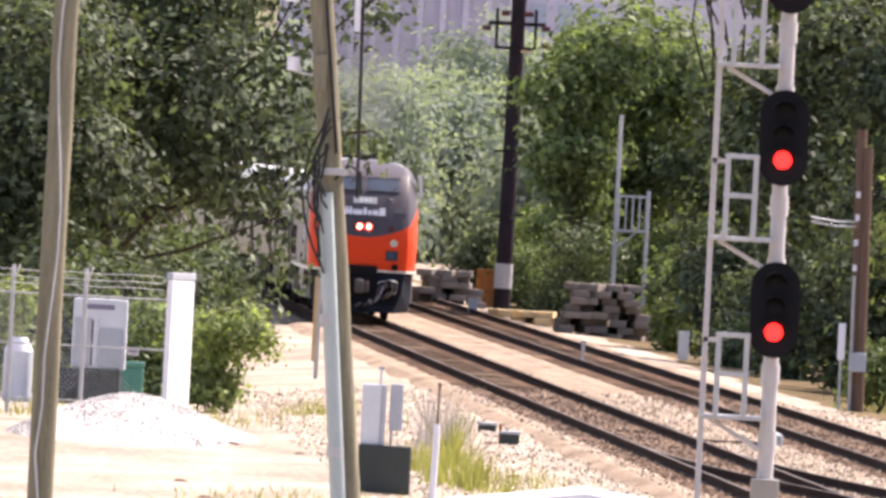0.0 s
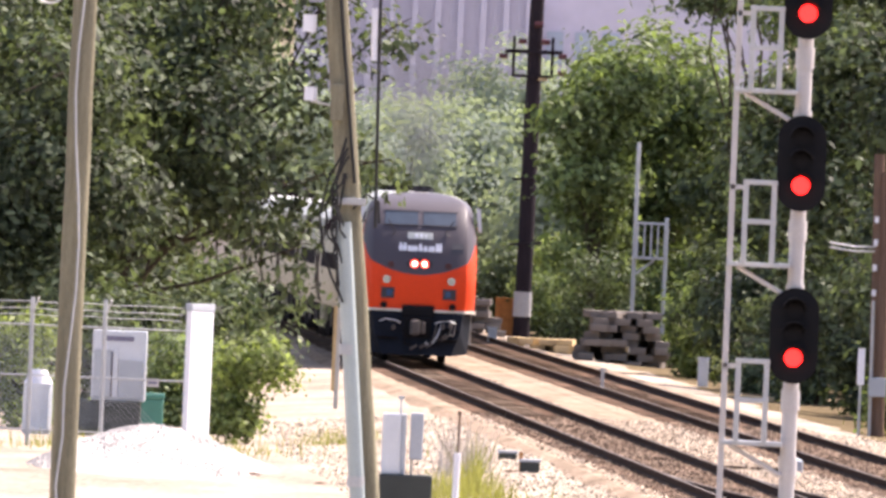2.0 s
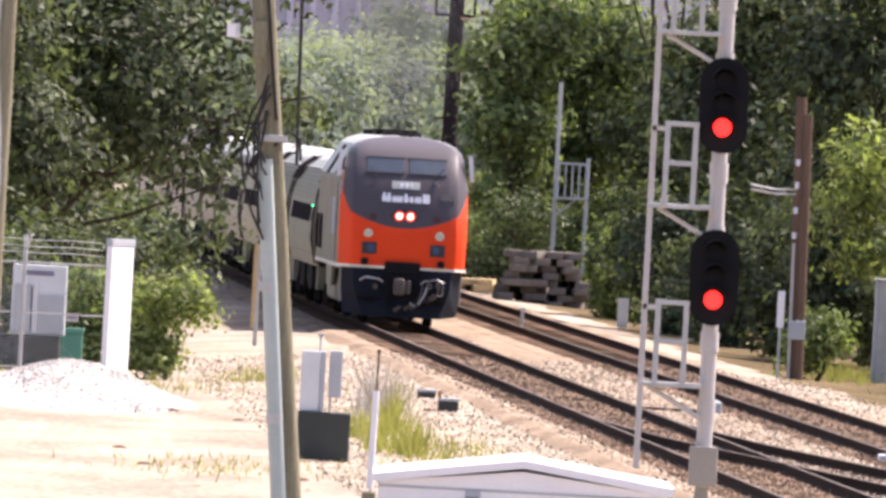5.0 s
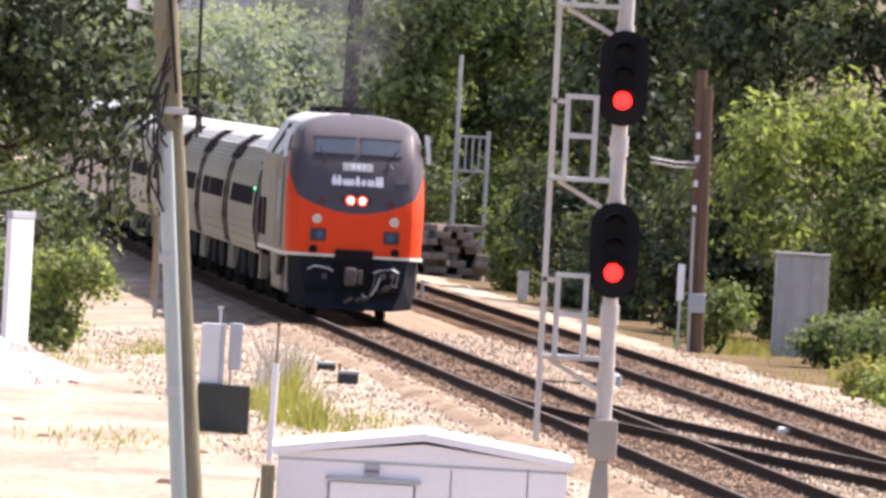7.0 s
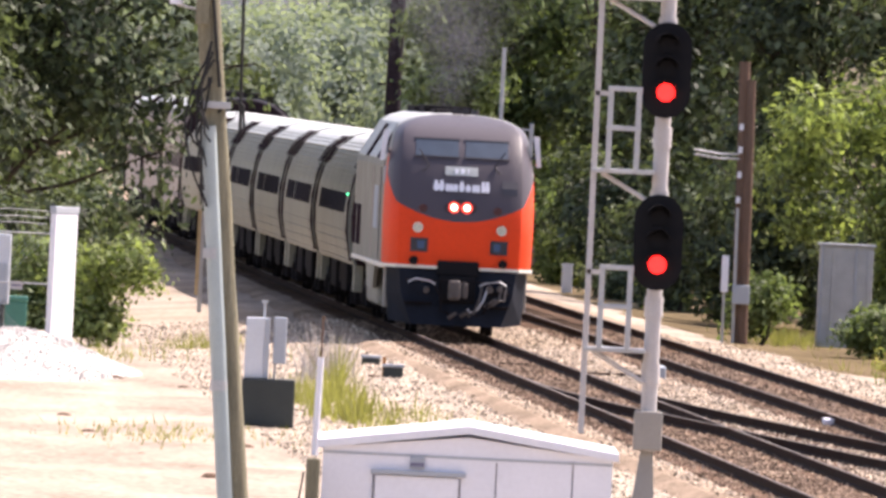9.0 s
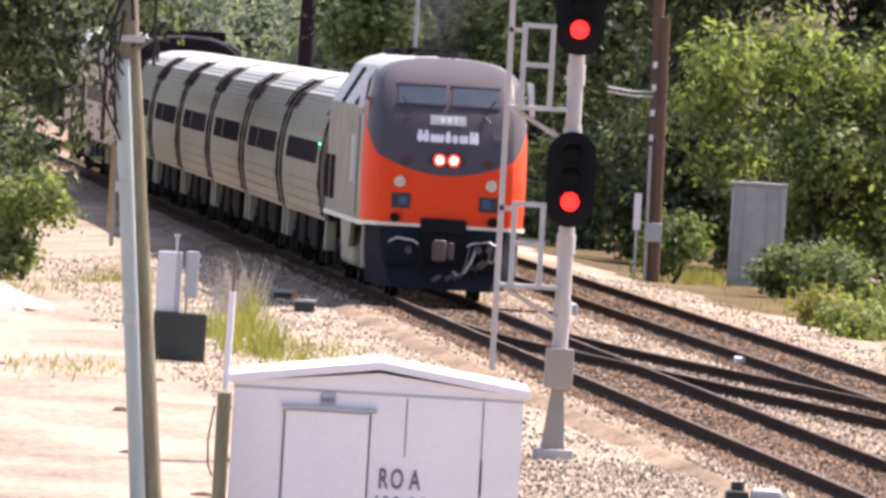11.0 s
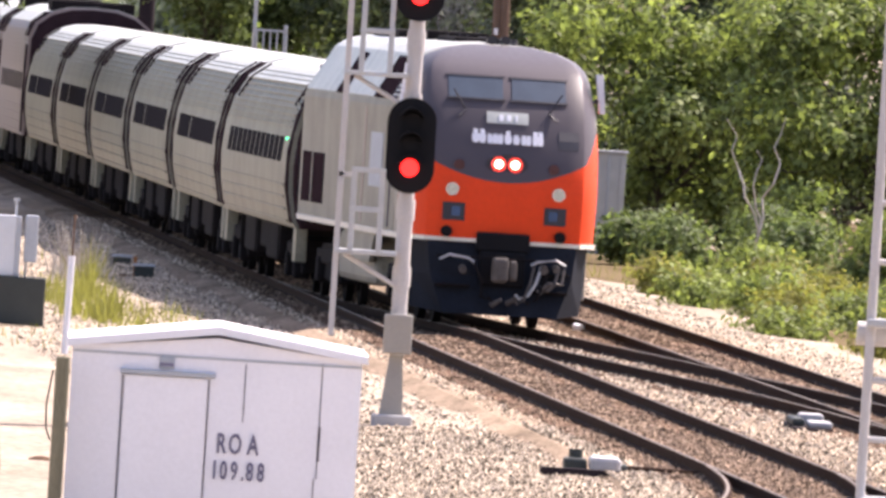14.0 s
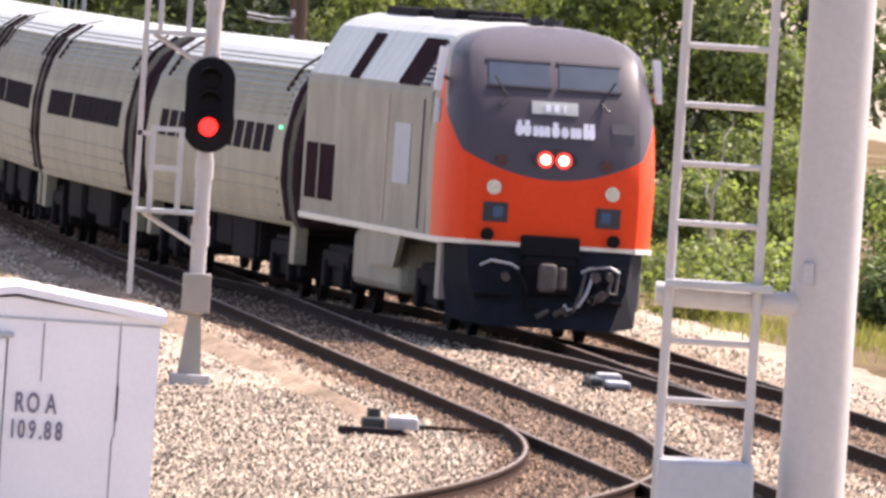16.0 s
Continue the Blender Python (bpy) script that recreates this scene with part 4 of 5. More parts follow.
def build_poles():
    # the pole with the grey conduit
    y = 245.0
    lean = lambda z: -0.77 - 0.105 * (z + 0.5)
    p = timber_pole("utility_pole", "weathered timber utility pole with pale conduit and hanging cables", lean(-0.5), lean(9.5), y, 9.5, 0.15, 0.125, "wood")
    X = lambda z: lean(z) - lean(-0.5)
    bm = bm_new()
    rod(bm, (X(-0.5) - 0.13, -0.16, 0), (X(4.5) - 0.08, -0.16, 5.05), 0.09, n=16)
    part("conduit", bm, "conduit", p, "pale grey cable conduit")
    for z in (1.6, 3.1):
        bm = bm_new()
        rod(bm, (X(z) - 0.115, -0.16, z + 0.5 - 0.06), (X(z) - 0.115, -0.16, z + 0.5 + 0.06), 0.1, n=16)
        part("conduit_strap", bm, "galv", p)
    part("mounting_board", box(bm_new(), X(6) - 0.13, X(6) + 0.03, -0.2, -0.13, 6.2, 6.62, 0.01), "wood", p)
    part("pole_clamp", box(bm_new(), X(4.8) - 0.2, X(4.8) + 0.2, -0.2, 0.1, 5.25, 5.33, 0.01), "galv", p)
    bm = bm_new()
    rod(bm, (X(6) - 0.36, -0.05, 6.42), (X(6) - 0.36, -0.05, 6.58), 0.075, n=14)
    part("insulator", bm, "white", p, "white porcelain insulator")
    bm = bm_new()
    rod(bm, (X(7) - 0.3, -0.05, 7.2), (X(7) - 0.3, -0.05, 7.4), 0.08, n=14)
    part("insulator", bm, "white", p, "white porcelain insulator")
    wire("bracket", [(X(6) - 0.36, -0.05, 6.42), (X(6), -0.05, 6.35)], 0.015, "galv", p)
    rnd = random.Random(3)
    for k in range(7):
        pts = []
        zt, zb = rnd.uniform(4.9, 5.6), rnd.uniform(3.6, 4.6)
        side = rnd.uniform(-0.3, -0.08)
        for i in range(9):
            f = i / 8
            z = zt + (zb - zt) * f
            pts.append((X(4.6) + side * math.sin(f * 3.1) + rnd.uniform(-0.03, 0.03) - 0.06, -0.2 - 0.03 * k, z + 0.5))
        wire("hanging_cable", pts, 0.014, "cable", p)
    pts = [(X(5) + 0.35 - 0.25 * math.cos(f * 1.4) * 0.3, -0.1, 9.6 - 4.6 * f) for f in [i / 10 for i in range(11)]]
    wire("drop_cable", pts, 0.02, "cable", p, "black drop cable")
    bm = bm_new()
    rod(bm, (X(5.6) + 0.30, -0.1, 6.9), (X(5.6) + 0.29, -0.1, 7.5), 0.035, n=10)
    part("drop_insulator", bm, "white", p)
    pts = [(X(4.8) + 0.05, -0.12, 5.2), (X(4.8) + 0.2, -0.12, 5.38), (X(4.8) + 0.34, -0.12, 5.3), (X(4.8) + 0.36, -0.12, 5.05)]
    wire("cable_loop", pts, 0.016, "cable", p)
    wire("ground_wire", [(X(9) + 0.05, -0.15, 9.5), (X(6.5) + 0.06, -0.16, 7.0), (X(5) + 0.08, -0.17, 5.5)], 0.02, "cable", p)
    # the plain pole with a loose wire
    y = 220.0
    p = timber_pole("utility_pole", "weathered greenish timber pole with a loose ground wire", -4.0, -3.97, y, 9.0, 0.135, 0.12, "wood")
    rnd = random.Random(8)
    pts = [(0.02 + 0.05 * math.sin(0.9 * i) + (0.07 * math.sin(i * 1.3) if i < 6 else 0), -0.17, 0.3 + 0.5 * i) for i in range(18)]
    wire("ground_wire", pts, 0.012, "galv", p, "pale loose wire")
    pts = [(-0.7 + 0.045 * i, 0, 7.55 - 0.42 * math.sin(i / 14 * math.pi * 0.62) + 0.35 * (i / 14) ** 3) for i in range(15)]
    wire("span_wire", pts, 0.012, "galv", p, "thin pale span wire")
    # the edge of a brown pole close to the camera
    timber_pole("timber_post", "brown timber post close to the camera", -2.97, -2.97, 130.0, 7.0, 0.10, 0.09, "brown", base=-0.5)
    # pair of old poles with wires beyond the tracks
    y = 469.5
    p = timber_pole("telegraph_pole", "old brown telegraph pole doubled by a splint post", 9.16, 9.02, y, 5.85, 0.14, 0.12, "brown", base=-0.45)
    bm = bm_new()
    rod(bm, (0.1, -0.1, 0), (0.02, -0.1, 5.9), 0.11, 0.1, n=12)
    part("splint_post", bm, "brown", p)
    part("meter_box", box(bm_new(), -0.18, 0.2, -0.32, -0.12, 1.0, 1.42, 0.02), "greybox", p, "grey meter box")
    for z in (4.18, 4.28):
        wire("wire_bracket", [(-1.15, -0.05, z + 0.05), (-0.6, -0.05, z - 0.02), (0.0, -0.1, z)], 0.025, "galv", p, "pale wire bracket")
    for z in (3.2, 3.75, 4.3, 4.8):
        bm = bm_new()
        rod(bm, (-0.15, -0.15, z), (-0.15, -0.15, z + 0.14), 0.05, n=10)
        part("insulator", bm, "white", p, "white glass insulator")
    wire("stay_wire", [(-0.75, -0.05, 4.1), (-0.1, -0.05, 3.6)], 0.012, "cable", p)
    part("pole_conduit", rod(bm_new(), (-0.12, -0.2, 0.1), (-0.15, -0.2, 3.1), 0.035, n=8), "galv", p)
    sg = thing("marker_board", 8.8, y - 0.4, -0.45, "white marker board on a thin post beside the telegraph pole", "marker board")
    part("board", box(bm_new(), -0.08, 0.08, -0.02, 0.02, 1.25, 2.05, 0.01), "white", sg)
    part("post", rod(bm_new(), (0, 0.04, 0), (0, 0.04, 2.0), 0.03, n=8), "galv", sg)
    # dark pole with a cross arm, behind the train
    p = timber_pole("dark_utility_pole", "tall creosoted dark pole with a cross arm and insulators", 1.98, 2.06, 690.0, 13.0, 0.27, 0.22, "darkwood", base=-0.5)
    part("cross_arm", box(bm_new(), -0.9, 0.95, -0.32, -0.2, 9.35, 9.48, 0.01), "darkwood", p)
    for xx in (-0.62, 0.62):
        part("arm_strut", box(bm_new(), xx - 0.05, xx + 0.05, -0.32, -0.24, 8.6, 9.9), "darkwood", p)
    part("lower_arm", box(bm_new(), -0.62, 0.62, -0.32, -0.24, 8.58, 8.68), "darkwood", p)
    for xx, z in ((-0.95, 9.25), (0.95, 9.3), (0.95, 8.75), (-0.35, 9.75), (0.4, 9.75), (0.15, 10.3)):
        bm = bm_new()
        rod(bm, (xx - 0.14, -0.3, z), (xx + 0.14, -0.3, z), 0.09, n=12)
        part("insulator", bm, "darkred", p, "dark insulator")
    part("tag", box(bm_new(), 0.2, 0.5, -0.3, -0.22, 8.5, 8.64), "sand", p, "small tan tag")
    for z in (5.4, 3.3):
        wire("step_peg", [(-0.5, -0.25, z - 0.1), (0.55, -0.25, z)], 0.04, "darkwood", p)
    part("base_sleeve", rod(bm_new(), (0, 0, 0.9), (0.01, 0, 1.7), 0.29, n=16), "concrete", p)
    # thin post beside the conduit pole, further off
    p = thing("sign_post", -2.68, 480.0, -0.45, "thin weathered post with a narrow board beside the track", "post")
    part("post", box(bm_new(), -0.07, 0.03, -0.05, 0.05, 0, 2.6, 0.01), "galv", p)
    part("board", box(bm_new(), -0.14, -0.06, -0.06, -0.02, 0.5, 2.4, 0.01), "sand", p)


# ---- the equipment shed ----
def lettering(parent, words, x, z, size, y=-0.012):
    cu = bpy.data.curves.new("lettering", "FONT")
    cu.body, cu.size, cu.extrude, cu.offset = words, size, 0.003, 0.005
    tmp = bpy.data.objects.new("tmp", cu)
    me = bpy.data.meshes.new_from_object(tmp)
    bpy.data.objects.remove(tmp)
    me.transform(Matrix.Diagonal((0.58, 1, 1, 1)))
    me.materials.append(M["ink"])
    ob = new("stencil_lettering", me)
    ob.matrix_basis = pose(x, y, z, 90)
    ob.parent = parent
    tagged(ob, "grey stencilled lettering")


def build_shed():
    sh = thing("equipment_shed", 0.09, 185.2, -0.5, "white painted metal signal equipment shed with low gable roof", "shed")
    W, D, E, A = 2.5, 3.4, 2.52, 2.66
    bm = bm_new()
    loft(bm, [[(0, y, 0), (W, y, 0), (W, y, E), (W / 2, y, A), (0, y, E)] for y in (0, D)])
    part("wall", bm, "white", sh, "white painted sheet wall")
    for s in (0, 1):
        x0, x1 = (-0.05, W / 2) if s == 0 else (W / 2, W + 0.05)
        z0, z1 = (E - 0.01, A + 0.03) if s == 0 else (A + 0.03, E - 0.01)
        bm = bm_new()
        loft(bm, [[(x0, y, z0), (x1, y, z1), (x1, y, z1 + 0.07), (x0, y, z0 + 0.07)] for y in (-0.06, D + 0.06)])
        part("roof", bm, "white", sh, "bright white roof sheet")
    dr = part("door", box(bm_new(), 0.46, 1.18, -0.025, 0.0, 0.1, 2.3, 0.006), "white", sh, "white flush door")
    part("drip_rail", box(bm_new(), 0.42, 1.24, -0.06, 0.0, 2.31, 2.35, 0.006), "greybox", sh)
    for xx in (0.445, 1.19):
        part("door_joint", box(bm_new(), xx - 0.005, xx + 0.005, -0.012, 0.0, 0.1, 2.3), "shadowline", dr)
    part("vent", box(bm_new(), 0.75, 0.88, -0.03, 0.0, 2.37, 2.47, 0.006), "greybox", sh, "small grey louvre")
    part("vent_slat", box(bm_new(), 0.755, 0.875, -0.036, -0.03, 2.39, 2.42), "ink", sh)
    for xx, z0, z1, w in ((1.5, 1.95, 2.45, 0.004), (2.16, 1.5, 2.5, 0.004), (2.165, 1.65, 1.95, 0.010), (2.14, 0.5, 1.5, 0.004)):
        part("panel_joint", box(bm_new(), xx - w, xx + w, -0.006, 0.0, z0, z1), "shadowline", sh)
    part("eave_shadow_strip", box(bm_new(), 0.0, W, -0.01, 0.0, E - 0.05, E - 0.03), "greybox", sh)
    for ch, x0, z0, size in (("R", 1.285, 1.675, 0.24), ("O", 1.39, 1.675, 0.24), ("A", 1.555, 1.675, 0.24), ("1", 1.25, 1.45, 0.22), ("0", 1.328, 1.45, 0.22), ("9", 1.42, 1.45, 0.22), (".", 1.512, 1.45, 0.22), ("8", 1.555, 1.45, 0.22), ("8", 1.65, 1.45, 0.22)):
        lettering(sh, ch, x0, z0, size)
    ps = thing("timber_post", 0.02, 184.9, -0.5, "weathered brown timber post beside the shed", "post")
    part("shaft", box(bm_new(), -0.07, 0.05, -0.06, 0.06, 0, 2.42, 0.015), "wood", ps)
    wire("post_cable", [(-0.09, -0.05, 2.3), (-0.13, -0.05, 2.0), (-0.12, -0.05, 1.8), (-0.08, -0.05, 1.7)], 0.008, "cable", ps)


# ---- boxes and fence beside the line ----
def build_lot():
    c = thing("control_cabinet", -0.75, 340.0, -0.45, "pale grey control cabinets on a dark green pedestal box", "control cabinet")
    part("pedestal", box(bm_new(), -0.42, 0.42, -0.4, 0.4, 0, 0.76, 0.03), "darkbox", c, "dark green pedestal box")
    part("cabinet", box(bm_new(), -0.40, -0.10, -0.3, 0.1, 0.76, 1.72, 0.02), "palebox", c, "pale grey cabinet")
    # greyer strip painted as the cabinet's shaded right face
    part("cabinet_shade_side", box(bm_new(), -0.10, -0.02, -0.3, 0.1, 0.76, 1.72, 0.015), "greybox", c)
    part("meter_panel", box(bm_new(), 0.04, 0.25, -0.25, 0.05, 1.0, 1.74, 0.02), "greybox", c, "grey meter panel")
    part("panel_post", box(bm_new(), 0.06, 0.1, -0.1, -0.04, 0.76, 1.1), "mast", c)
    part("antenna", rod(bm_new(), (-0.12, 0, 1.7), (-0.12, 0, 1.98), 0.02, n=8), "galv", c)
    part("antenna_cap", box(bm_new(), -0.17, -0.07, -0.03, 0.03, 1.95, 2.0), "galv", c)
    g = thing("marker_stake", 0.05, 317.0, -0.45, "thin marker stake with a white lower sleeve", "stake")
    part("stake", rod(bm_new(), (0, 0, 0.9), (0.01, 0, 2.02), 0.016, n=8), "brown", g)
    part("sleeve", rod(bm_new(), (-0.02, 0, 0), (0, 0, 1.45), 0.05, n=12), "white", g, "white plastic sleeve")
    part("stake_cap", rod(bm_new(), (0.01, 0, 2.0), (0.01, 0, 2.06), 0.026, n=8), "brown", g)
    for x, y, w, h in ((1.0, 402.0, 0.34, 0.24), (1.38, 388.5, 0.36, 0.28)):
        b = thing("trackside_box", x, y, -0.36, "small dark grey trackside junction box on gravel", "junction box", "trackside boxes")
        part("body", box(bm_new(), -w / 2, w / 2, -0.2, 0.2, 0.0, h, 0.02), "darkbox", b)
        part("lid", box(bm_new(), -w / 2 - 0.02, w / 2 + 0.02, -0.22, 0.22, h, h + 0.05, 0.01), "greybox", b)
        part("foot", box(bm_new(), -w / 2 + 0.05, w / 2 - 0.05, -0.18, 0.18, -0.08, 0.0), "rust", b)
        if x > 1.2:
            part("tag_stake", box(bm_new(), -0.2, -0.14, -0.1, -0.06, 0, 0.45), "rust", b)
    # fenced compound
    f = thing("chain_link_fence", -9.5, 412.0, -0.5, "chain link fence with barbed wire on steel posts", "fence")
    for xx in (-1.6, 0.0, 1.3, 2.7):
        part("fence_post", rod(bm_new(), (xx, 0, 0), (xx, 0, 2.85), 0.045, n=10), "galv", f)
        wire("barb_arm", [(xx, 0, 2.5), (xx + 0.12, -0.25, 2.85)], 0.018, "galv", f)
    part("fence_post", rod(bm_new(), (4.3, 0, 0), (4.3, 0, 2.9), 0.04, n=10), "darkbox", f)
    for z in (2.32, 1.35, 0.3):
        part("fence_rail", rod(bm_new(), (-3, 0, z), (4.3, 0, z), 0.016, n=8), "galv", f)
    for z in (2.5, 2.62, 2.75):
        wire("barbed_wire", [(-3 + 0.6 * i, -0.1, z + 0.02 * (i % 2)) for i in range(13)], 0.009, "galv", f)
    bm = bm_new()
    for k in range(-30, 74):
        a = -3 + 0.1 * k
        for sgn in (1, -1):
            x0, x1 = a, a + sgn * 2.3
            lo, hi = -3.0, 4.3
            p0, p1 = Vector((x0, 0.02, 0.05)), Vector((x1, 0.02, 2.32))
            if min(x0, x1) < lo or max(x0, x1) > hi:
                continue
            rod(bm, p0, p1, 0.0035, n=3, caps=False)
    part("chain_link_mesh", bm, "galv", f)
    part("fence_sign", box(bm_new(), 3.55, 3.78, -0.04, -0.02, 1.22, 1.38), "mast", f, "small white sign")
    part("sign_bar", box(bm_new(), 3.58, 3.75, -0.046, -0.04, 1.28, 1.32), "ink", f)
    w = thing("white_panel_post", -4.97, 411.0, -0.5, "tall bright white painted panel post at the fence end", "post")
    w.matrix_basis = pose(-4.97, 411.0, -0.5, 0, 0, 63)
    part("panel", box(bm_new(), -0.46, 0.46, -0.06, 0.06, 0, 2.72, 0.02), "white", w)
    part("cap", box(bm_new(), -0.48, 0.48, -0.07, 0.07, 2.72, 2.86, 0.01), "greybox", w)
    c = thing("equipment_cabinet", -6.76, 429.0, -0.5, "light grey electrical cabinet with ventilated doors on a dark plinth", "electrical cabinet")
    part("plinth", box(bm_new(), -0.78, 0.46, -0.5, 0.5, 0, 0.73, 0.02), "darkbox", c, "dark plinth")
    body = part("cabinet", box(bm_new(), -0.54, 0.54, -0.4, 0.4, 0.73, 2.13, 0.02), "palebox", c)
    part("cabinet_door", box(bm_new(), -0.5, -0.16, -0.43, -0.4, 0.78, 1.75, 0.01), "greybox", body)
    part("cabinet_door", box(bm_new(), 0.0, 0.48, -0.43, -0.4, 0.78, 1.55, 0.01), "greybox", body)
    part("sign_bar", box(bm_new(), -0.28, 0.28, -0.415, -0.4, 1.92, 2.02), "ink", body, "dark bar of small lettering")
    part("latch", box(bm_new(), -0.12, -0.03, -0.44, -0.4, 0.8, 1.75, 0.01), "palebox", body)
    part("latch_gap", box(bm_new(), -0.155, -0.125, -0.43, -0.4, 0.8, 1.7), "shadowline", body)
    g = thing("green_utility_box", -6.22, 440.0, -0.5, "green utility pedestal with a paler lid", "utility box")
    part("body", box(bm_new(), -0.22, 0.22, -0.25, 0.25, 0, 0.66, 0.02), "green", g)
    part("lid", box(bm_new(), -0.24, 0.24, -0.27, 0.27, 0.66, 0.78, 0.03), "green", g)
    t = thing("white_tank", -8.36, 429.0, -0.5, "dull white cylindrical tank with a domed lid", "tank")
    part("shell", rod(bm_new(), (0, 0, 0), (0, 0, 1.0), 0.29, n=24), "palebox", t)
    bm = bm_new()
    rod(bm, (0, 0, 1.0), (0, 0, 1.28), 0.3, 0.16, n=24)
    part("lid", bm, "white", t)
    part("foot", box(bm_new(), -0.25, 0.25, -0.25, 0.25, -0.05, 0.06), "concrete", t)
    # heap of white gravel
    bm = bm_new()
    rnd = random.Random(2)
    rings = []
    for k in range(11):
        r = 1 - k / 10
        h = (1 - r ** 1.5) * 0.82
        rings.append([(2.35 * r * math.cos(a) * (1 + 0.08 * math.sin(3 * a + k)), 11 * r * math.sin(a), h * (1 + rnd.uniform(-0.03, 0.03))) for a in [2 * math.pi * i / 36 for i in range(36)]])
    loft(bm, rings)
    hp = thing("gravel_heap", -5.5, 390.0, -0.55, "low heap of bright white crushed stone", "gravel heap")
    part("gravel", bm, "whitestone", hp, smooth=True)
    # grey slab cabinet beyond the tracks
    s = thing("trackside_bungalow", 11.7, 480.0, -0.45, "tall narrow ribbed grey metal trackside cabinet among bushes", "trackside cabinet")
    part("body", box(bm_new(), -0.6, 0.6, -0.4, 0.4, 0, 2.3, 0.02), "galv", s)
    for k, xx in enumerate((-0.55, -0.3, 0.22, 0.5)):
        part("rib", box(bm_new(), xx - 0.03, xx + 0.03, -0.44, -0.4, 0.02, 2.28, 0.01), "galv" if k % 2 else "greybox", s)
    part("roof_cap", box(bm_new(), -0.64, 0.64, -0.46, 0.44, 2.3, 2.36, 0.01), "galv", s)


# ---- stacks beyond the line ----
def tie_stack(name, label, x, y, nx, nz, w, h, material, seed):
    st = thing(name, x, y, -0.45, label, "timber stack", "stacks of ties")
    rnd = random.Random(seed)
    meshes = []
    for k in range(3):
        bm = bm_new()
        box(bm, -w / 2, w / 2, -1.2, 1.2, 0, h, 0.015)
        meshes.append(finish(bm, "tie", material))
    for j in range(nz):
        n = nx - (j // 4 if nz > 5 else 0)
        for i in range(n):
            ob = new("tie", meshes[rnd.randrange(3)])
            ob.parent = st
            ob.matrix_basis = pose((i - (n - 1) / 2) * w * 1.12 + rnd.uniform(-0.13, 0.13), rnd.uniform(-0.35, 0.35), j * h * 1.02 + rnd.uniform(0, 0.01), 0, rnd.uniform(-1.2, 1.2), rnd.uniform(-9, 9))
    return st


def build_stacks():
    tie_stack("tie_stack", "stack of dark weathered railway ties beside the line", 0.22, 690.0, 4, 7, 0.5, 0.19, "greytie", 1)
    tie_stack("tie_stack", "tall uneven stack of silvered brown old railway ties", 4.65, 619.0, 5, 8, 0.46, 0.20, "greytie", 2)
    tie_stack("tie_stack", "low stack of sun bleached ties and boards", 2.55, 640.0, 4, 3, 0.45, 0.19, "sand", 3)
    tie_stack("tie_stack", "black heap of creosoted ties behind the dark pole", 3.5, 705.0, 4, 5, 0.46, 0.19, "darkwood", 4)
    d = thing("rusty_drum", 1.5, 700.0, -0.45, "rusty orange steel drum standing behind the ties", "drum")
    part("shell", rod(bm_new(), (0, 0, 0), (0, 0, 1.35), 0.36, n=20), "rust", d)
    part("rim", rod(bm_new(), (0, 0, 1.3), (0, 0, 1.37), 0.38, n=20), "rust", d)
    for x, y, h, mt in ((6.42, 562.0, 0.85, "palebox"), (1.0, 655.0, 0.7, "palebox"), (3.51, 520.0, 0.85, "galv")):
        p = thing("marker_post", x, y, -0.45, "short pale marker post beside the tracks", "marker post", "marker posts")
        wd = 0.14 if mt == "palebox" else 0.04
        part("post", box(bm_new(), -wd, wd, -0.05, 0.05, 0, h, 0.02), mt, p)
        part("cap", box(bm_new(), -wd - 0.02, wd + 0.02, -0.06, 0.06, h, h + 0.05), mt, p)
    for k, (x, y) in enumerate(((3.6, 575.0), (5.6, 560.0), (7.3, 540.0), (4.5, 590.0))):
        b = thing("old_tie", x, y, -0.42, "old bleached tie lying beside the tracks", "tie", "loose ties")
        part("timber", box(bm_new(), -0.7, 0.7, -0.5, 0.5, -0.05, 0.14, 0.03), "sand", b)


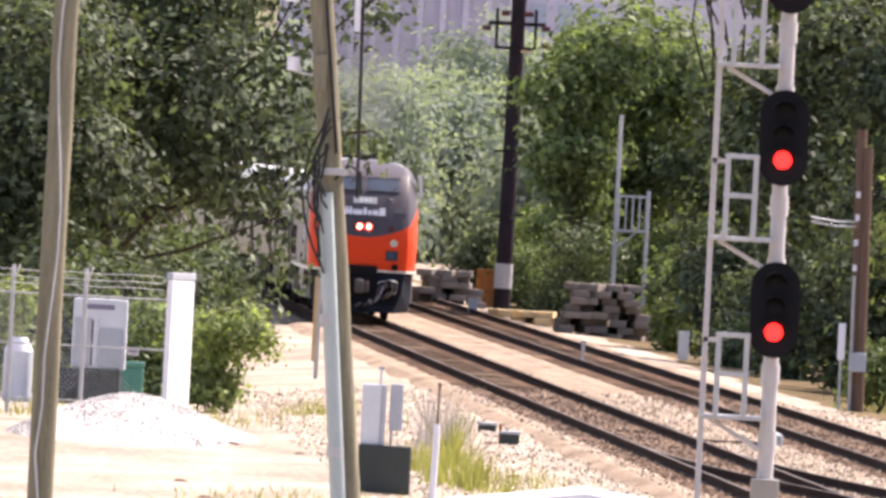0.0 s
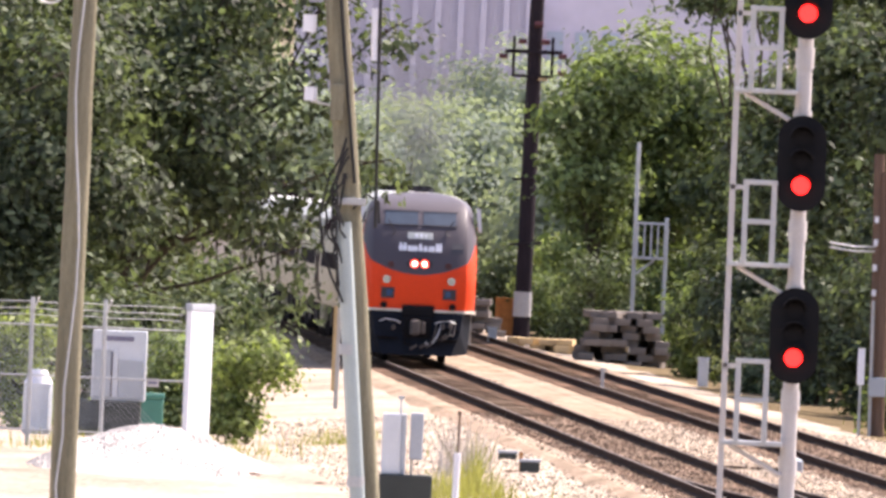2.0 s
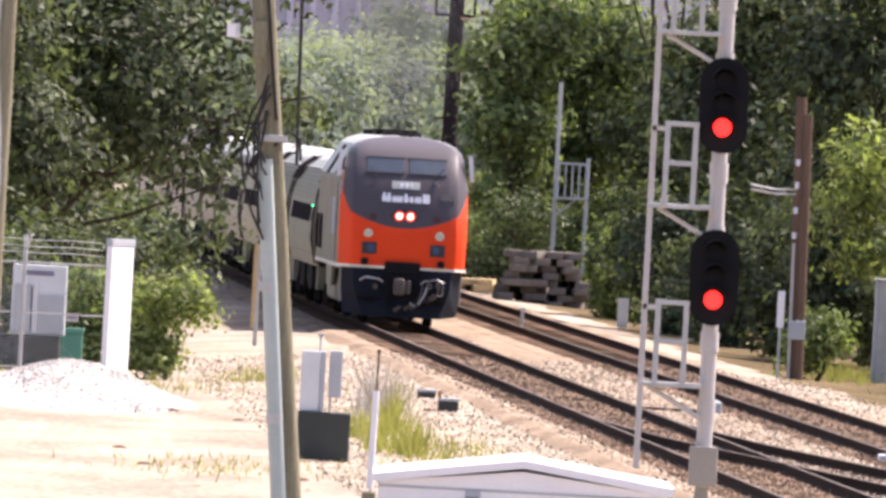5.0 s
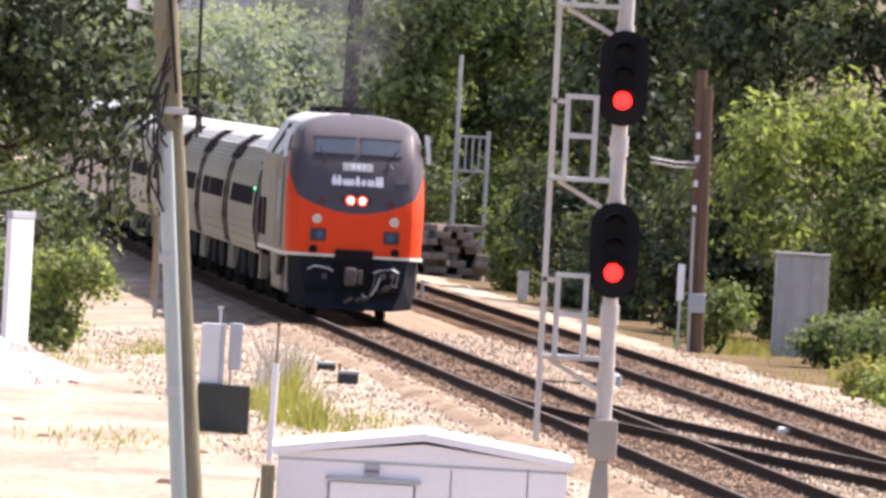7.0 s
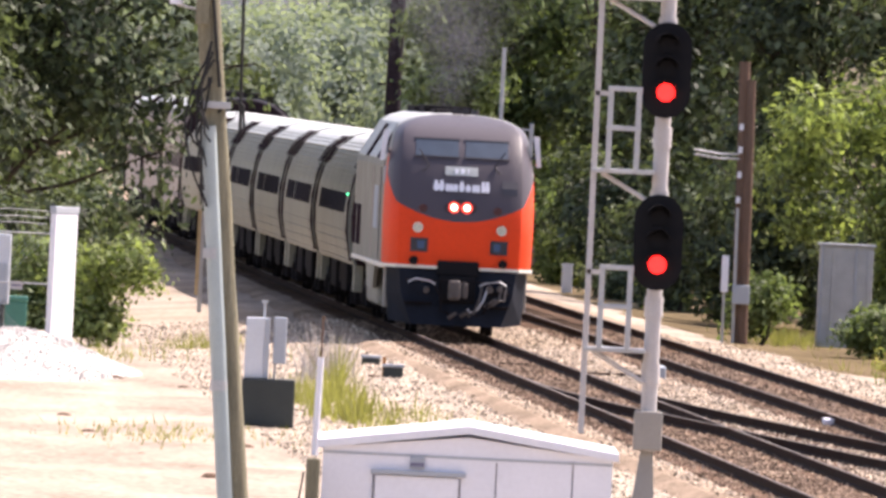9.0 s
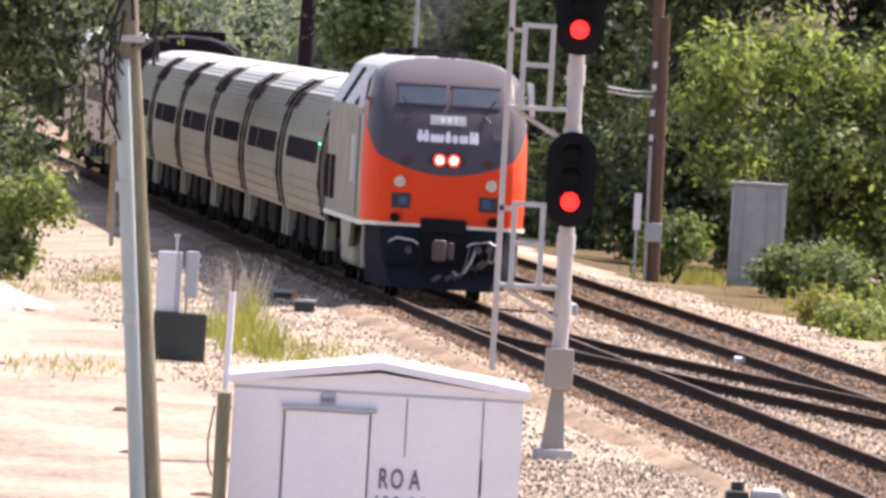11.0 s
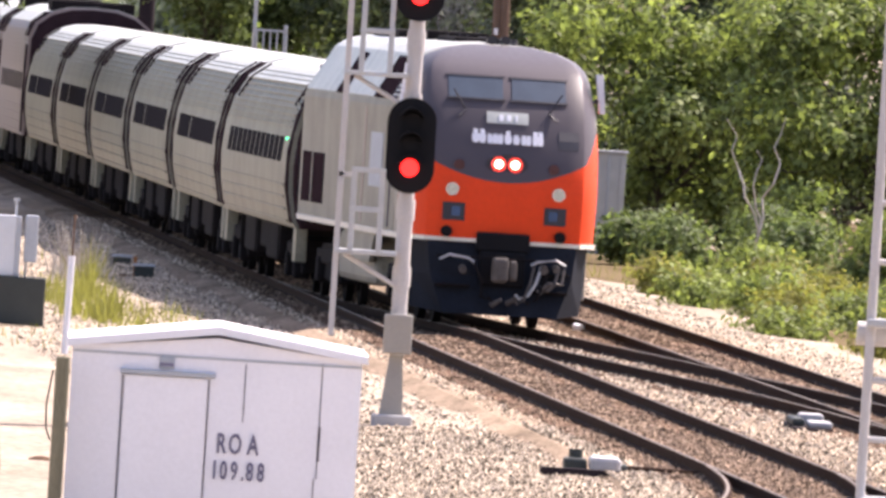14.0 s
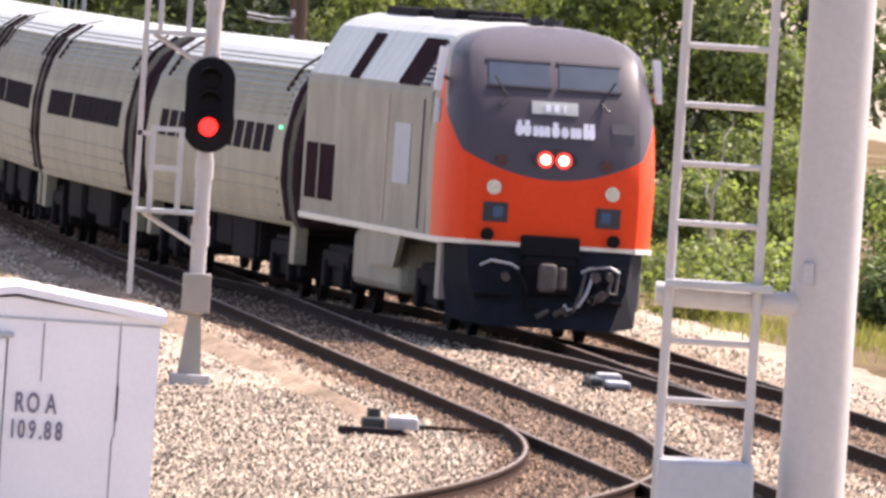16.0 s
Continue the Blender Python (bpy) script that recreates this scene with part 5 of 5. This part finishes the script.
# ---- switch gear between the rails ----
def build_switch_gear():
    s = thing("switch_machine", 6.2, 249.0, -0.24, "white switch machine with dark gear case beside the siding", "switch machine")
    part("motor_case", box(bm_new(), -0.02, 0.34, -0.5, 0.5, 0.05, 0.23, 0.05), "mast", s)
    part("gear_case", box(bm_new(), -0.32, -0.05, -0.35, 0.35, 0.05, 0.2, 0.04), "darkbox", s)
    part("crank_cover", rod(bm_new(), (-0.18, 0, 0.2), (-0.18, 0, 0.3), 0.08, n=12), "darkbox", s)
    part("lock_case", box(bm_new(), 0.34, 0.42, -0.4, 0.4, 0.02, 0.15, 0.02), "darkbox", s)
    part("head_tie", box(bm_new(), -0.6, 1.6, -0.9, -0.65, -0.05, 0.09, 0.01), "darkwood", s)
    part("throw_rod", rod(bm_new(), (0.28, 0, 0.12), (1.5, 0, 0.1), 0.025, n=8), "rail", s)
    d = thing("switch_machine", 9.85, 282.0, -0.2, "pale switch machine case between the main tracks", "switch machine")
    part("base", box(bm_new(), -0.28, 0.26, -1.9, 1.9, -0.05, 0.07, 0.02), "darkwood", d)
    part("motor_case", box(bm_new(), -0.06, 0.25, -1.7, -0.5, 0.07, 0.15, 0.03), "mast", d)
    part("motor_case", box(bm_new(), -0.1, 0.22, 0.9, 1.8, 0.07, 0.2, 0.03), "mast", d)
    part("gear_case", box(bm_new(), -0.26, -0.1, -1.2, 1.2, 0.07, 0.17, 0.03), "darkbox", d)
    e = thing("switch_machine", 8.45, 352.0, -0.2, "small bright switch lock case between the crossover rails", "switch machine")
    part("motor_case", box(bm_new(), -0.12, 0.12, -0.6, 0.6, 0.0, 0.14, 0.03), "white", e)
    f = thing("switch_machine", 4.35, 398.0, -0.25, "grey switch machine beside the crossover points", "switch machine")
    part("motor_case", box(bm_new(), 1.7, 2.1, -1.2, 1.2, 0.0, 0.3, 0.03), "greybox", f)
    part("throw_rod", rod(bm_new(), (0.3, 0, 0.1), (1.7, 0, 0.1), 0.03, n=8), "rail", f)


def build_rocks():
    rnd = random.Random(21)
    for k in range(26):
        x, y = rnd.uniform(-5.5, 3.6), rnd.uniform(240, 390)
        if x > near_x(y) - 2.6 or (-0.5 < x < 3.2 and y < 200):
            continue
        t = thing("loose_rock", x, y, ground_z(x, y) - 0.02, "loose brown rock lying on the dirt", "rock", "loose rocks")
        bm = bm_new()
        r = bmesh.ops.create_icosphere(bm, subdivisions=2, radius=rnd.uniform(0.05, 0.12))
        for v in r["verts"]:
            v.co = Vector((v.co.x * 1.5, v.co.y * 1.2, v.co.z * 0.7)) * (1 + 0.25 * noise.noise(v.co * 9 + Vector((k, 0, 0))))
        part("stone", bm, "fouled", t)


build_rocks()
build_signal()
build_near_mast()
build_far_signal()
build_poles()
build_shed()
build_lot()
build_stacks()
build_switch_gear()


# ---- trees, shrubs and grass ----
def leaf_cloud(blobs, count, size, seed, hang=0.0, shell=0.55):
    """Small folded leaves scattered through the outer part of uneven blobs."""
    rng = np.random.default_rng(seed)
    blobs = np.asarray(blobs, float)
    vol = blobs[:, 3] * blobs[:, 4] * blobs[:, 5]
    pick = rng.choice(len(blobs), count, p=vol / vol.sum())
    b = blobs[pick]
    d = rng.normal(size=(count, 3))
    d /= np.linalg.norm(d, axis=1, keepdims=True)
    lump = 1 + 0.22 * np.sin(5 * d[:, 0] + 3 * d[:, 2] + pick) + 0.15 * np.sin(9 * d[:, 1] + 7 * d[:, 2] + 2 * pick)
    r = (shell + (1 - shell) * rng.random(count) ** 0.6) * lump
    c = b[:, :3] + d * b[:, 3:] * r[:, None]
    c[:, 2] -= hang * rng.random(count)
    # clump the leaves round twigs, and let them lie along the outside of the bough
    pickt = rng.integers(0, count, count // 42)
    idx = rng.integers(0, len(pickt), count)
    near = (rng.random(count) < 0.86)[:, None]
    c = np.where(near, c[pickt][idx] + rng.normal(size=(count, 3)) * np.array([3.0, 3.0, 1.9]) * size, c)
    out = np.where(near, d[pickt][idx], d)
    w = out * 0.9 + rng.normal(size=(count, 3)) * 0.42 + np.array([0, 0, 0.45])
    w /= np.linalg.norm(w, axis=1, keepdims=True)
    u = np.cross(w, rng.normal(size=(count, 3)))
    u /= np.linalg.norm(u, axis=1, keepdims=True)
    v = np.cross(w, u)
    s = size * (0.55 + 0.9 * rng.random((count, 1)))
    p0, p2 = c - u * s, c + u * s
    p1, p3 = c + v * s * 0.5 + w * s * 0.15, c - v * s * 0.5 + w * s * 0.15
    return np.stack([p0, p1, p2, p3], 1).reshape(-1, 3)


def limb(bm, a, b, r0, r1, rnd, n=4):
    pts = [Vector(a)]
    for k in range(1, n + 1):
        f = k / n
        p = Vector(a).lerp(Vector(b), f) + Vector((rnd.uniform(-1, 1), rnd.uniform(-1, 1), rnd.uniform(-0.5, 0.5))) * (0.06 * (Vector(b) - Vector(a)).length if k < n else 0)
        pts.append(p)
    rings = []
    for k, p in enumerate(pts):
        d = (pts[min(k + 1, n)] - pts[max(k - 1, 0)]).normalized()
        u = d.cross(Vector((0.31, 0.9, 0.17))).normalized()
        v = d.cross(u)
        r = r0 + (r1 - r0) * k / n
        rings.append([p + r * (math.cos(a) * u + math.sin(a) * v) for a in [math.pi * q / 4 for q in range(8)]])
    loft(bm, rings)


def tree(label, x, y, blobs, count, size, material, seed, trunk=0.25, hang=0.3, name="tree", z=-0.5, shell=0.55):
    """blobs: centre and radii, relative to the foot."""
    t = thing(name, x, y, z, label, "tree" if name == "tree" else "bush", "trees beside the line" if name == "tree" else "bushes beside the line")
    rnd = random.Random(seed)
    bm = bm_new()
    top = max(b[2] for b in blobs)
    limb(bm, (0, 0, 0), (rnd.uniform(-0.3, 0.3), 0, top * 0.6), trunk, trunk * 0.55, rnd, 5)
    for b in blobs:
        limb(bm, (0, 0, top * rnd.uniform(0.2, 0.5)), (b[0], b[1], b[2]), trunk * 0.26, trunk * 0.08, rnd)
        for k in range(3):
            e = (b[0] + b[3] * rnd.uniform(-.7, .7), b[1] + b[4] * rnd.uniform(-.7, .7), b[2] + b[5] * rnd.uniform(-.5, .7))
            limb(bm, (b[0], b[1], b[2]), e, trunk * 0.14, trunk * 0.04, rnd, 3)
    part("trunk", bm, "trunk", t, "grey brown trunk and limbs")
    me = soup("crown", leaf_cloud(blobs, count, size, seed, hang, shell), 4, material)
    c = new("crown", me)
    c.parent = t
    tagged(c, "crown of many small leaves")
    return t


def mass(seed, x0, x1, z0, z1, depth, n, r):
    rnd = random.Random(seed)
    out = []
    for k in range(n):
        rr = r * rnd.uniform(0.6, 1.25)
        out.append((rnd.uniform(x0, x1), rnd.uniform(-depth, depth), rnd.uniform(z0, z1), rr, rr * 1.3, rr * rnd.uniform(0.7, 1.0)))
    return out


def build_trees():
    # the great dark tree over the compound, in front of the train's tail
    tree("large dark broad-leaved tree overhanging the fenced compound", -7.6, 478.0, mass(1, -3.6, 2.6, 4.2, 10.5, 4, 26, 1.6) + [(3.4, -2, 5.2, 1.1, 1.5, 1.2), (3.6, -3, 3.6, 0.9, 1.2, 1.0), (4.0, -2, 7.2, 1.0, 1.4, 1.1), (4.4, -2, 5.3, 0.5, 0.8, 0.5), (4.2, -2, 9.0, 0.9, 1.3, 1.2), (5.5, -2, 5.7, 0.75, 0.9, 0.42), (5.7, -2, 8.6, 0.8, 0.9, 0.5), (4.9, -2, 7.1, 0.55, 0.8, 0.5)], 36000, 0.12, "leafdeep", 11, 0.24, 0.5)
    tree("dark tree with sunlit lower boughs behind the fence", -10.5, 470.0, mass(2, -2.0, 2.6, 2.0, 7.5, 3, 16, 1.3), 14000, 0.12, "leafdeep", 12, 0.3, 0.4)
    tree("dense dark tree behind the compound", -9.0, 520.0, mass(3, -5, 1.6, 1.2, 9, 4, 24, 1.9), 20000, 0.16, "leafdeep", 13, 0.35, 0.4)
    tree("tall dark tree along the far side of the lot", -10.5, 585.0, mass(4, -5, 2.4, 3, 13, 5, 22, 2.2), 16000, 0.2, "leafdeep", 14, 0.4, 0.4)
    # bushes by the fence
    tree("leafy green bush beside the white panel post", -4.15, 428.0, mass(5, -0.55, 0.5, 0.3, 1.7, 0.6, 9, 0.5), 5000, 0.07, "leafbright", 15, 0.06, 0.1, "bush", shell=0.3)
    tree("yellow green shrub behind the fence", -8.9, 436.0, mass(6, -0.8, 0.6, 0.3, 2.0, 0.8, 9, 0.6), 4200, 0.08, "leafbright", 16, 0.06, 0.1, "bush", shell=0.3)
    tree("shrub behind the equipment cabinet", -5.6, 447.0, mass(7, -0.8, 0.8, 0.3, 2.1, 0.8, 9, 0.6), 4200, 0.08, "leaf", 17, 0.06, 0.1, "bush", shell=0.3)
    for k, (x, y) in enumerate(((-8.3, 458.0), (-7.2, 464.0), (-6.2, 470.0))):
        tree("dark shrub closing the back of the compound", x, y, mass(210 + k, -0.7, 0.7, 0.3, 2.3, 0.7, 9, 0.65), 3600, 0.09, "leafdeep", 210 + k, 0.05, 0.1, "bush", shell=0.25)
    # wood beyond the far track
    spots = [(5.6, 668, 0.9, 10.0, 2.4, "leaf", 14000), (8.6, 655, 0.8, 13.5, 3.0, "leafdark", 15000), (11.8, 640, 1.0, 13, 3.0, "leaf", 15000), (9.6, 585, 0.8, 9.5, 2.4, "leafdeep", 15000), (12.6, 560, 0.9, 12, 2.8, "leafdeep", 16000), (15.8, 545, 1.0, 13, 2.8, "leafdeep", 15000), (19.0, 535, 1.0, 13, 3.0, "leafdeep", 15000), (22.5, 520, 1.0, 13, 3.2, "leafdark", 12000), (12.2, 705, 2, 15, 3.6, "leafdark", 12000)]
    for k, (x, y, z0, z1, w, mt, n) in enumerate(spots):
        tree("tall leafy tree in the wood beyond the tracks", x, y, mass(20 + k, -w * 0.62, w * 0.62, z0 + 0.8, z1, 3, 20, 1.45), n, 0.15, mt, 30 + k, 0.25, 0.4, shell=0.45)
    tree("bright green tree beside the far signal mast", 4.0, 652.0, mass(50, -0.9, 0.9, 3.6, 9.4, 1.5, 18, 0.75), 8000, 0.14, "leaf", 50, 0.15, 0.3)
    tree("broad green tree behind the far signal mast", 5.4, 660.0, mass(55, -1.6, 2.0, 1.6, 9.5, 1.5, 24, 1.0), 15000, 0.14, "leaf", 55, 0.2, 0.3)
    tree("bright green tree rising behind the trackside cabinet", 13.4, 492.0, mass(51, -2.3, 3.0, 1.4, 5.9, 1.8, 30, 0.95), 22000, 0.10, "leafbright", 51, 0.16, 0.3, shell=0.4)
    tree("bright green tree among the lineside bushes", 17.6, 470.0, mass(52, -2.4, 2.6, 1.0, 6.4, 1.8, 30, 1.0), 21000, 0.10, "leafbright", 52, 0.16, 0.3, shell=0.4)
    for k, (x, y, w, h, mt) in enumerate(((9.75, 474, 0.5, 1.5, "leaf"), (11.9, 462, 0.55, 1.0, "leaf"), (13.1, 455, 0.8, 1.2, "leaf"), (14.8, 440, 0.9, 1.1, "leaf"), (16.2, 428, 1.1, 1.6, "leafbright"), (17.8, 415, 1.1, 1.3, "leafbright"), (19.6, 402, 1.2, 1.5, "leafbright"), (15.2, 462, 1.2, 2.3, "leaf"), (18.2, 444, 1.2, 2.4, "leafbright"), (21.0, 430, 1.4, 2.4, "leaf"), (6.7, 590, 0.6, 1.6, "leafbright"), (8.0, 560, 0.8, 1.2, "leafdark"), (3.0, 720, 1.0, 4.2, "leafbright"), (4.0, 644, 1.2, 3.2, "leafdark"), (2.9, 700, 0.9, 2.4, "leaf"), (15.6, 372, 0.8, 0.9, "leafbright"), (17.4, 360, 0.9, 1.1, "leaf"))):
        tree("low leafy bush on the verge beyond the tracks", x, y, mass(60 + k, -w * 0.6, w * 0.6, 0.35, h, 0.7, 8, 0.5 * w + 0.12), 4200, 0.075, mt, 70 + k, 0.05, 0.08, "bush", shell=0.3)
    # dark undergrowth that closes the wood near the ground
    rnd = random.Random(17)
    for k in range(15):
        x = 1.8 + 1.15 * k + rnd.uniform(-0.3, 0.3)
        y = 742 - 9.2 * k if k < 6 else 640 - 8 * (k - 6)
        tree("dark shady undergrowth at the foot of the wood", x, y, mass(120 + k, -0.8, 0.8, 0.5, 2.6, 0.8, 9, 0.8), 3200, 0.12, "leafdark", 120 + k, 0.06, 0.2, "bush", shell=0.25)
    for k in range(9):
        tree("dark shady undergrowth below the tree", -13.0 + 0.85 * k, 545.0 + rnd.uniform(-8, 30), mass(150 + k, -0.8, 0.8, 0.5, 2.7, 0.8, 9, 0.8), 3000, 0.12, "leafdark", 150 + k, 0.06, 0.2, "bush", shell=0.25)
    for k, (x, y, h) in enumerate(((5.6, 690, 3.0), (6.6, 652, 3.2), (7.0, 622, 2.6), (7.7, 592, 3.4), (8.4, 566, 3.0), (9.0, 540, 3.6), (9.9, 520, 3.2), (10.6, 510, 3.6), (11.6, 512, 3.4), (12.6, 508, 3.0), (14.2, 506, 3.0), (15.8, 498, 3.2))):
        tree("dark dense thicket at the edge of the wood", x, y, mass(180 + k, -0.7, 0.7, 0.4, h, 0.8, 12, 0.75), 5200, 0.11, "leaf" if k < 3 else "leafdeep", 180 + k, 0.07, 0.2, "bush", shell=0.25)
    # distant wooded slope, its haze put into the pale leaf colour
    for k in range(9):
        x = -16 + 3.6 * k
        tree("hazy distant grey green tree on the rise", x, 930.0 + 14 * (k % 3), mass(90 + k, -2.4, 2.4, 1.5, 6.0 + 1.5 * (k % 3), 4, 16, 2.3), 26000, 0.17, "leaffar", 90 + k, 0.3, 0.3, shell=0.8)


def build_verge_growth():
    rnd = random.Random(91)
    for k in range(26):
        y = rnd.uniform(352, 436)
        x = far_x(y) + rnd.uniform(4.0, 7.6)
        w, h = rnd.uniform(0.5, 1.0), rnd.uniform(0.35, 0.9)
        tree("low lush weed clump on the sunny verge", x, y, mass(300 + k, -w * 0.6, w * 0.6, 0.15, h, 0.6, 7, 0.32 * w + 0.1), 1800, 0.06, "leafbright" if k % 4 else "grass", 300 + k, 0.03, 0.05, "bush", z=-0.48, shell=0.3)


def blades(name, label, spots, seed, material="grass"):
    rng = np.random.default_rng(seed)
    vs = []
    for x, y, w, d, n, h in spots:
        px, py = x + rng.normal(size=n) * w, y + rng.normal(size=n) * d
        a = rng.random(n) * 6.283
        lean = rng.normal(size=(n, 2)) * 0.3
        hh = h * (0.4 + 0.8 * rng.random(n))
        z = np.array([ground_z(xx, yy) for xx, yy in zip(px, py)]) - 0.02
        wd = 0.014
        p0 = np.stack([px - wd * np.cos(a), py - wd * np.sin(a), z], -1)
        p1 = np.stack([px + wd * np.cos(a), py + wd * np.sin(a), z], -1)
        p2 = np.stack([px + lean[:, 0] * hh, py + lean[:, 1] * hh, z + hh], -1)
        vs.append(np.stack([p0, p1, p2], 1).reshape(-1, 3))
    return tagged(new(name, soup(name, np.concatenate(vs), 3, material)), label, "grass", kind="stuff")


def build_saplings():
    """Bare pale saplings that fork in front of the bright thicket."""
    rnd = random.Random(31)
    for x, y, arms in ((13.85, 434.0, ((-0.75, 3.5), (-0.1, 2.9), (0.45, 3.6))), (16.6, 424.0, ((-0.5, 2.6), (0.35, 3.1)))):
        t = thing("bare_sapling", x, y, ground_z(x, y) - 0.03, "bare pale forked sapling standing before green bushes", "sapling")
        bm = bm_new()
        limb(bm, (0, 0, 0), (0.05, 0, 1.3), 0.045, 0.035, rnd)
        part("trunk", bm, "bleached", t)
        for dx, h in arms:
            bm = bm_new()
            limb(bm, (0.05, 0, 1.25), (dx, rnd.uniform(-0.2, 0.2), h), 0.032, 0.009, rnd, 7)
            part("branch", bm, "bleached", t)


def build_grass():
    blades("dry_weeds", "tall dead brown weeds behind the marker stake", [(0.12, 388, 0.22, 3, 130, 1.15)], 9, "bleached")
    blades("weeds", "yellow green weed tufts beside the control cabinet", [(0.2, 352, 0.2, 2, 150, 0.55), (0.62, 347, 0.16, 2, 260, 0.6), (0.38, 372, 0.08, 2, 110, 0.9), (0.05, 365, 0.3, 4, 400, 0.5), (-2.2, 430, 0.5, 4, 350, 0.25), (-2.2, 330, 0.9, 5, 300, 0.18), (1.2, 345, 0.4, 5, 250, 0.3), (-6, 412, 1.6, 3, 500, 0.35)], 5)
    blades("verge_grass", "dry pale grass on the verge beyond the tracks", [(10.6, 486, 0.5, 6, 700, 0.35), (13.0, 440, 0.9, 8, 700, 0.3), (14.6, 418, 1.2, 10, 1000, 0.35), (17.0, 395, 1.5, 10, 1200, 0.4), (15.4, 352, 0.9, 8, 1000, 0.3), (17.5, 345, 1.2, 8, 900, 0.35), (14.3, 434, 0.25, 2, 500, 0.75)], 6)


# ---- the concrete building behind everything ----
def build_background():
    b = thing("apartment_building", -1.0, 1150.0, -0.5, "tall haze-tinted ribbed concrete building far behind the trees", "building")
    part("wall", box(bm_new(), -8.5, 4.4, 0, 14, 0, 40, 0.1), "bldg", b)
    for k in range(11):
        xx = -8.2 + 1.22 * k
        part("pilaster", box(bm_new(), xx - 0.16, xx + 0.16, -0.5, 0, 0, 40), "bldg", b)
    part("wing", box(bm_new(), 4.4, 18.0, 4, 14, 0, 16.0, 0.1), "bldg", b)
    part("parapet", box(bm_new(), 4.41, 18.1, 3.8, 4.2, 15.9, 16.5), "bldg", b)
    for k in range(3):
        # the panes carry sky glints as a flat blue colour
        part("window", box(bm_new(), 5.0 + 1.5 * k, 5.9 + 1.5 * k, 3.9, 4.02, 11.2, 13.0), "blue", b)


build_trees()
build_verge_growth()
build_saplings()
build_grass()
build_background()


motions()
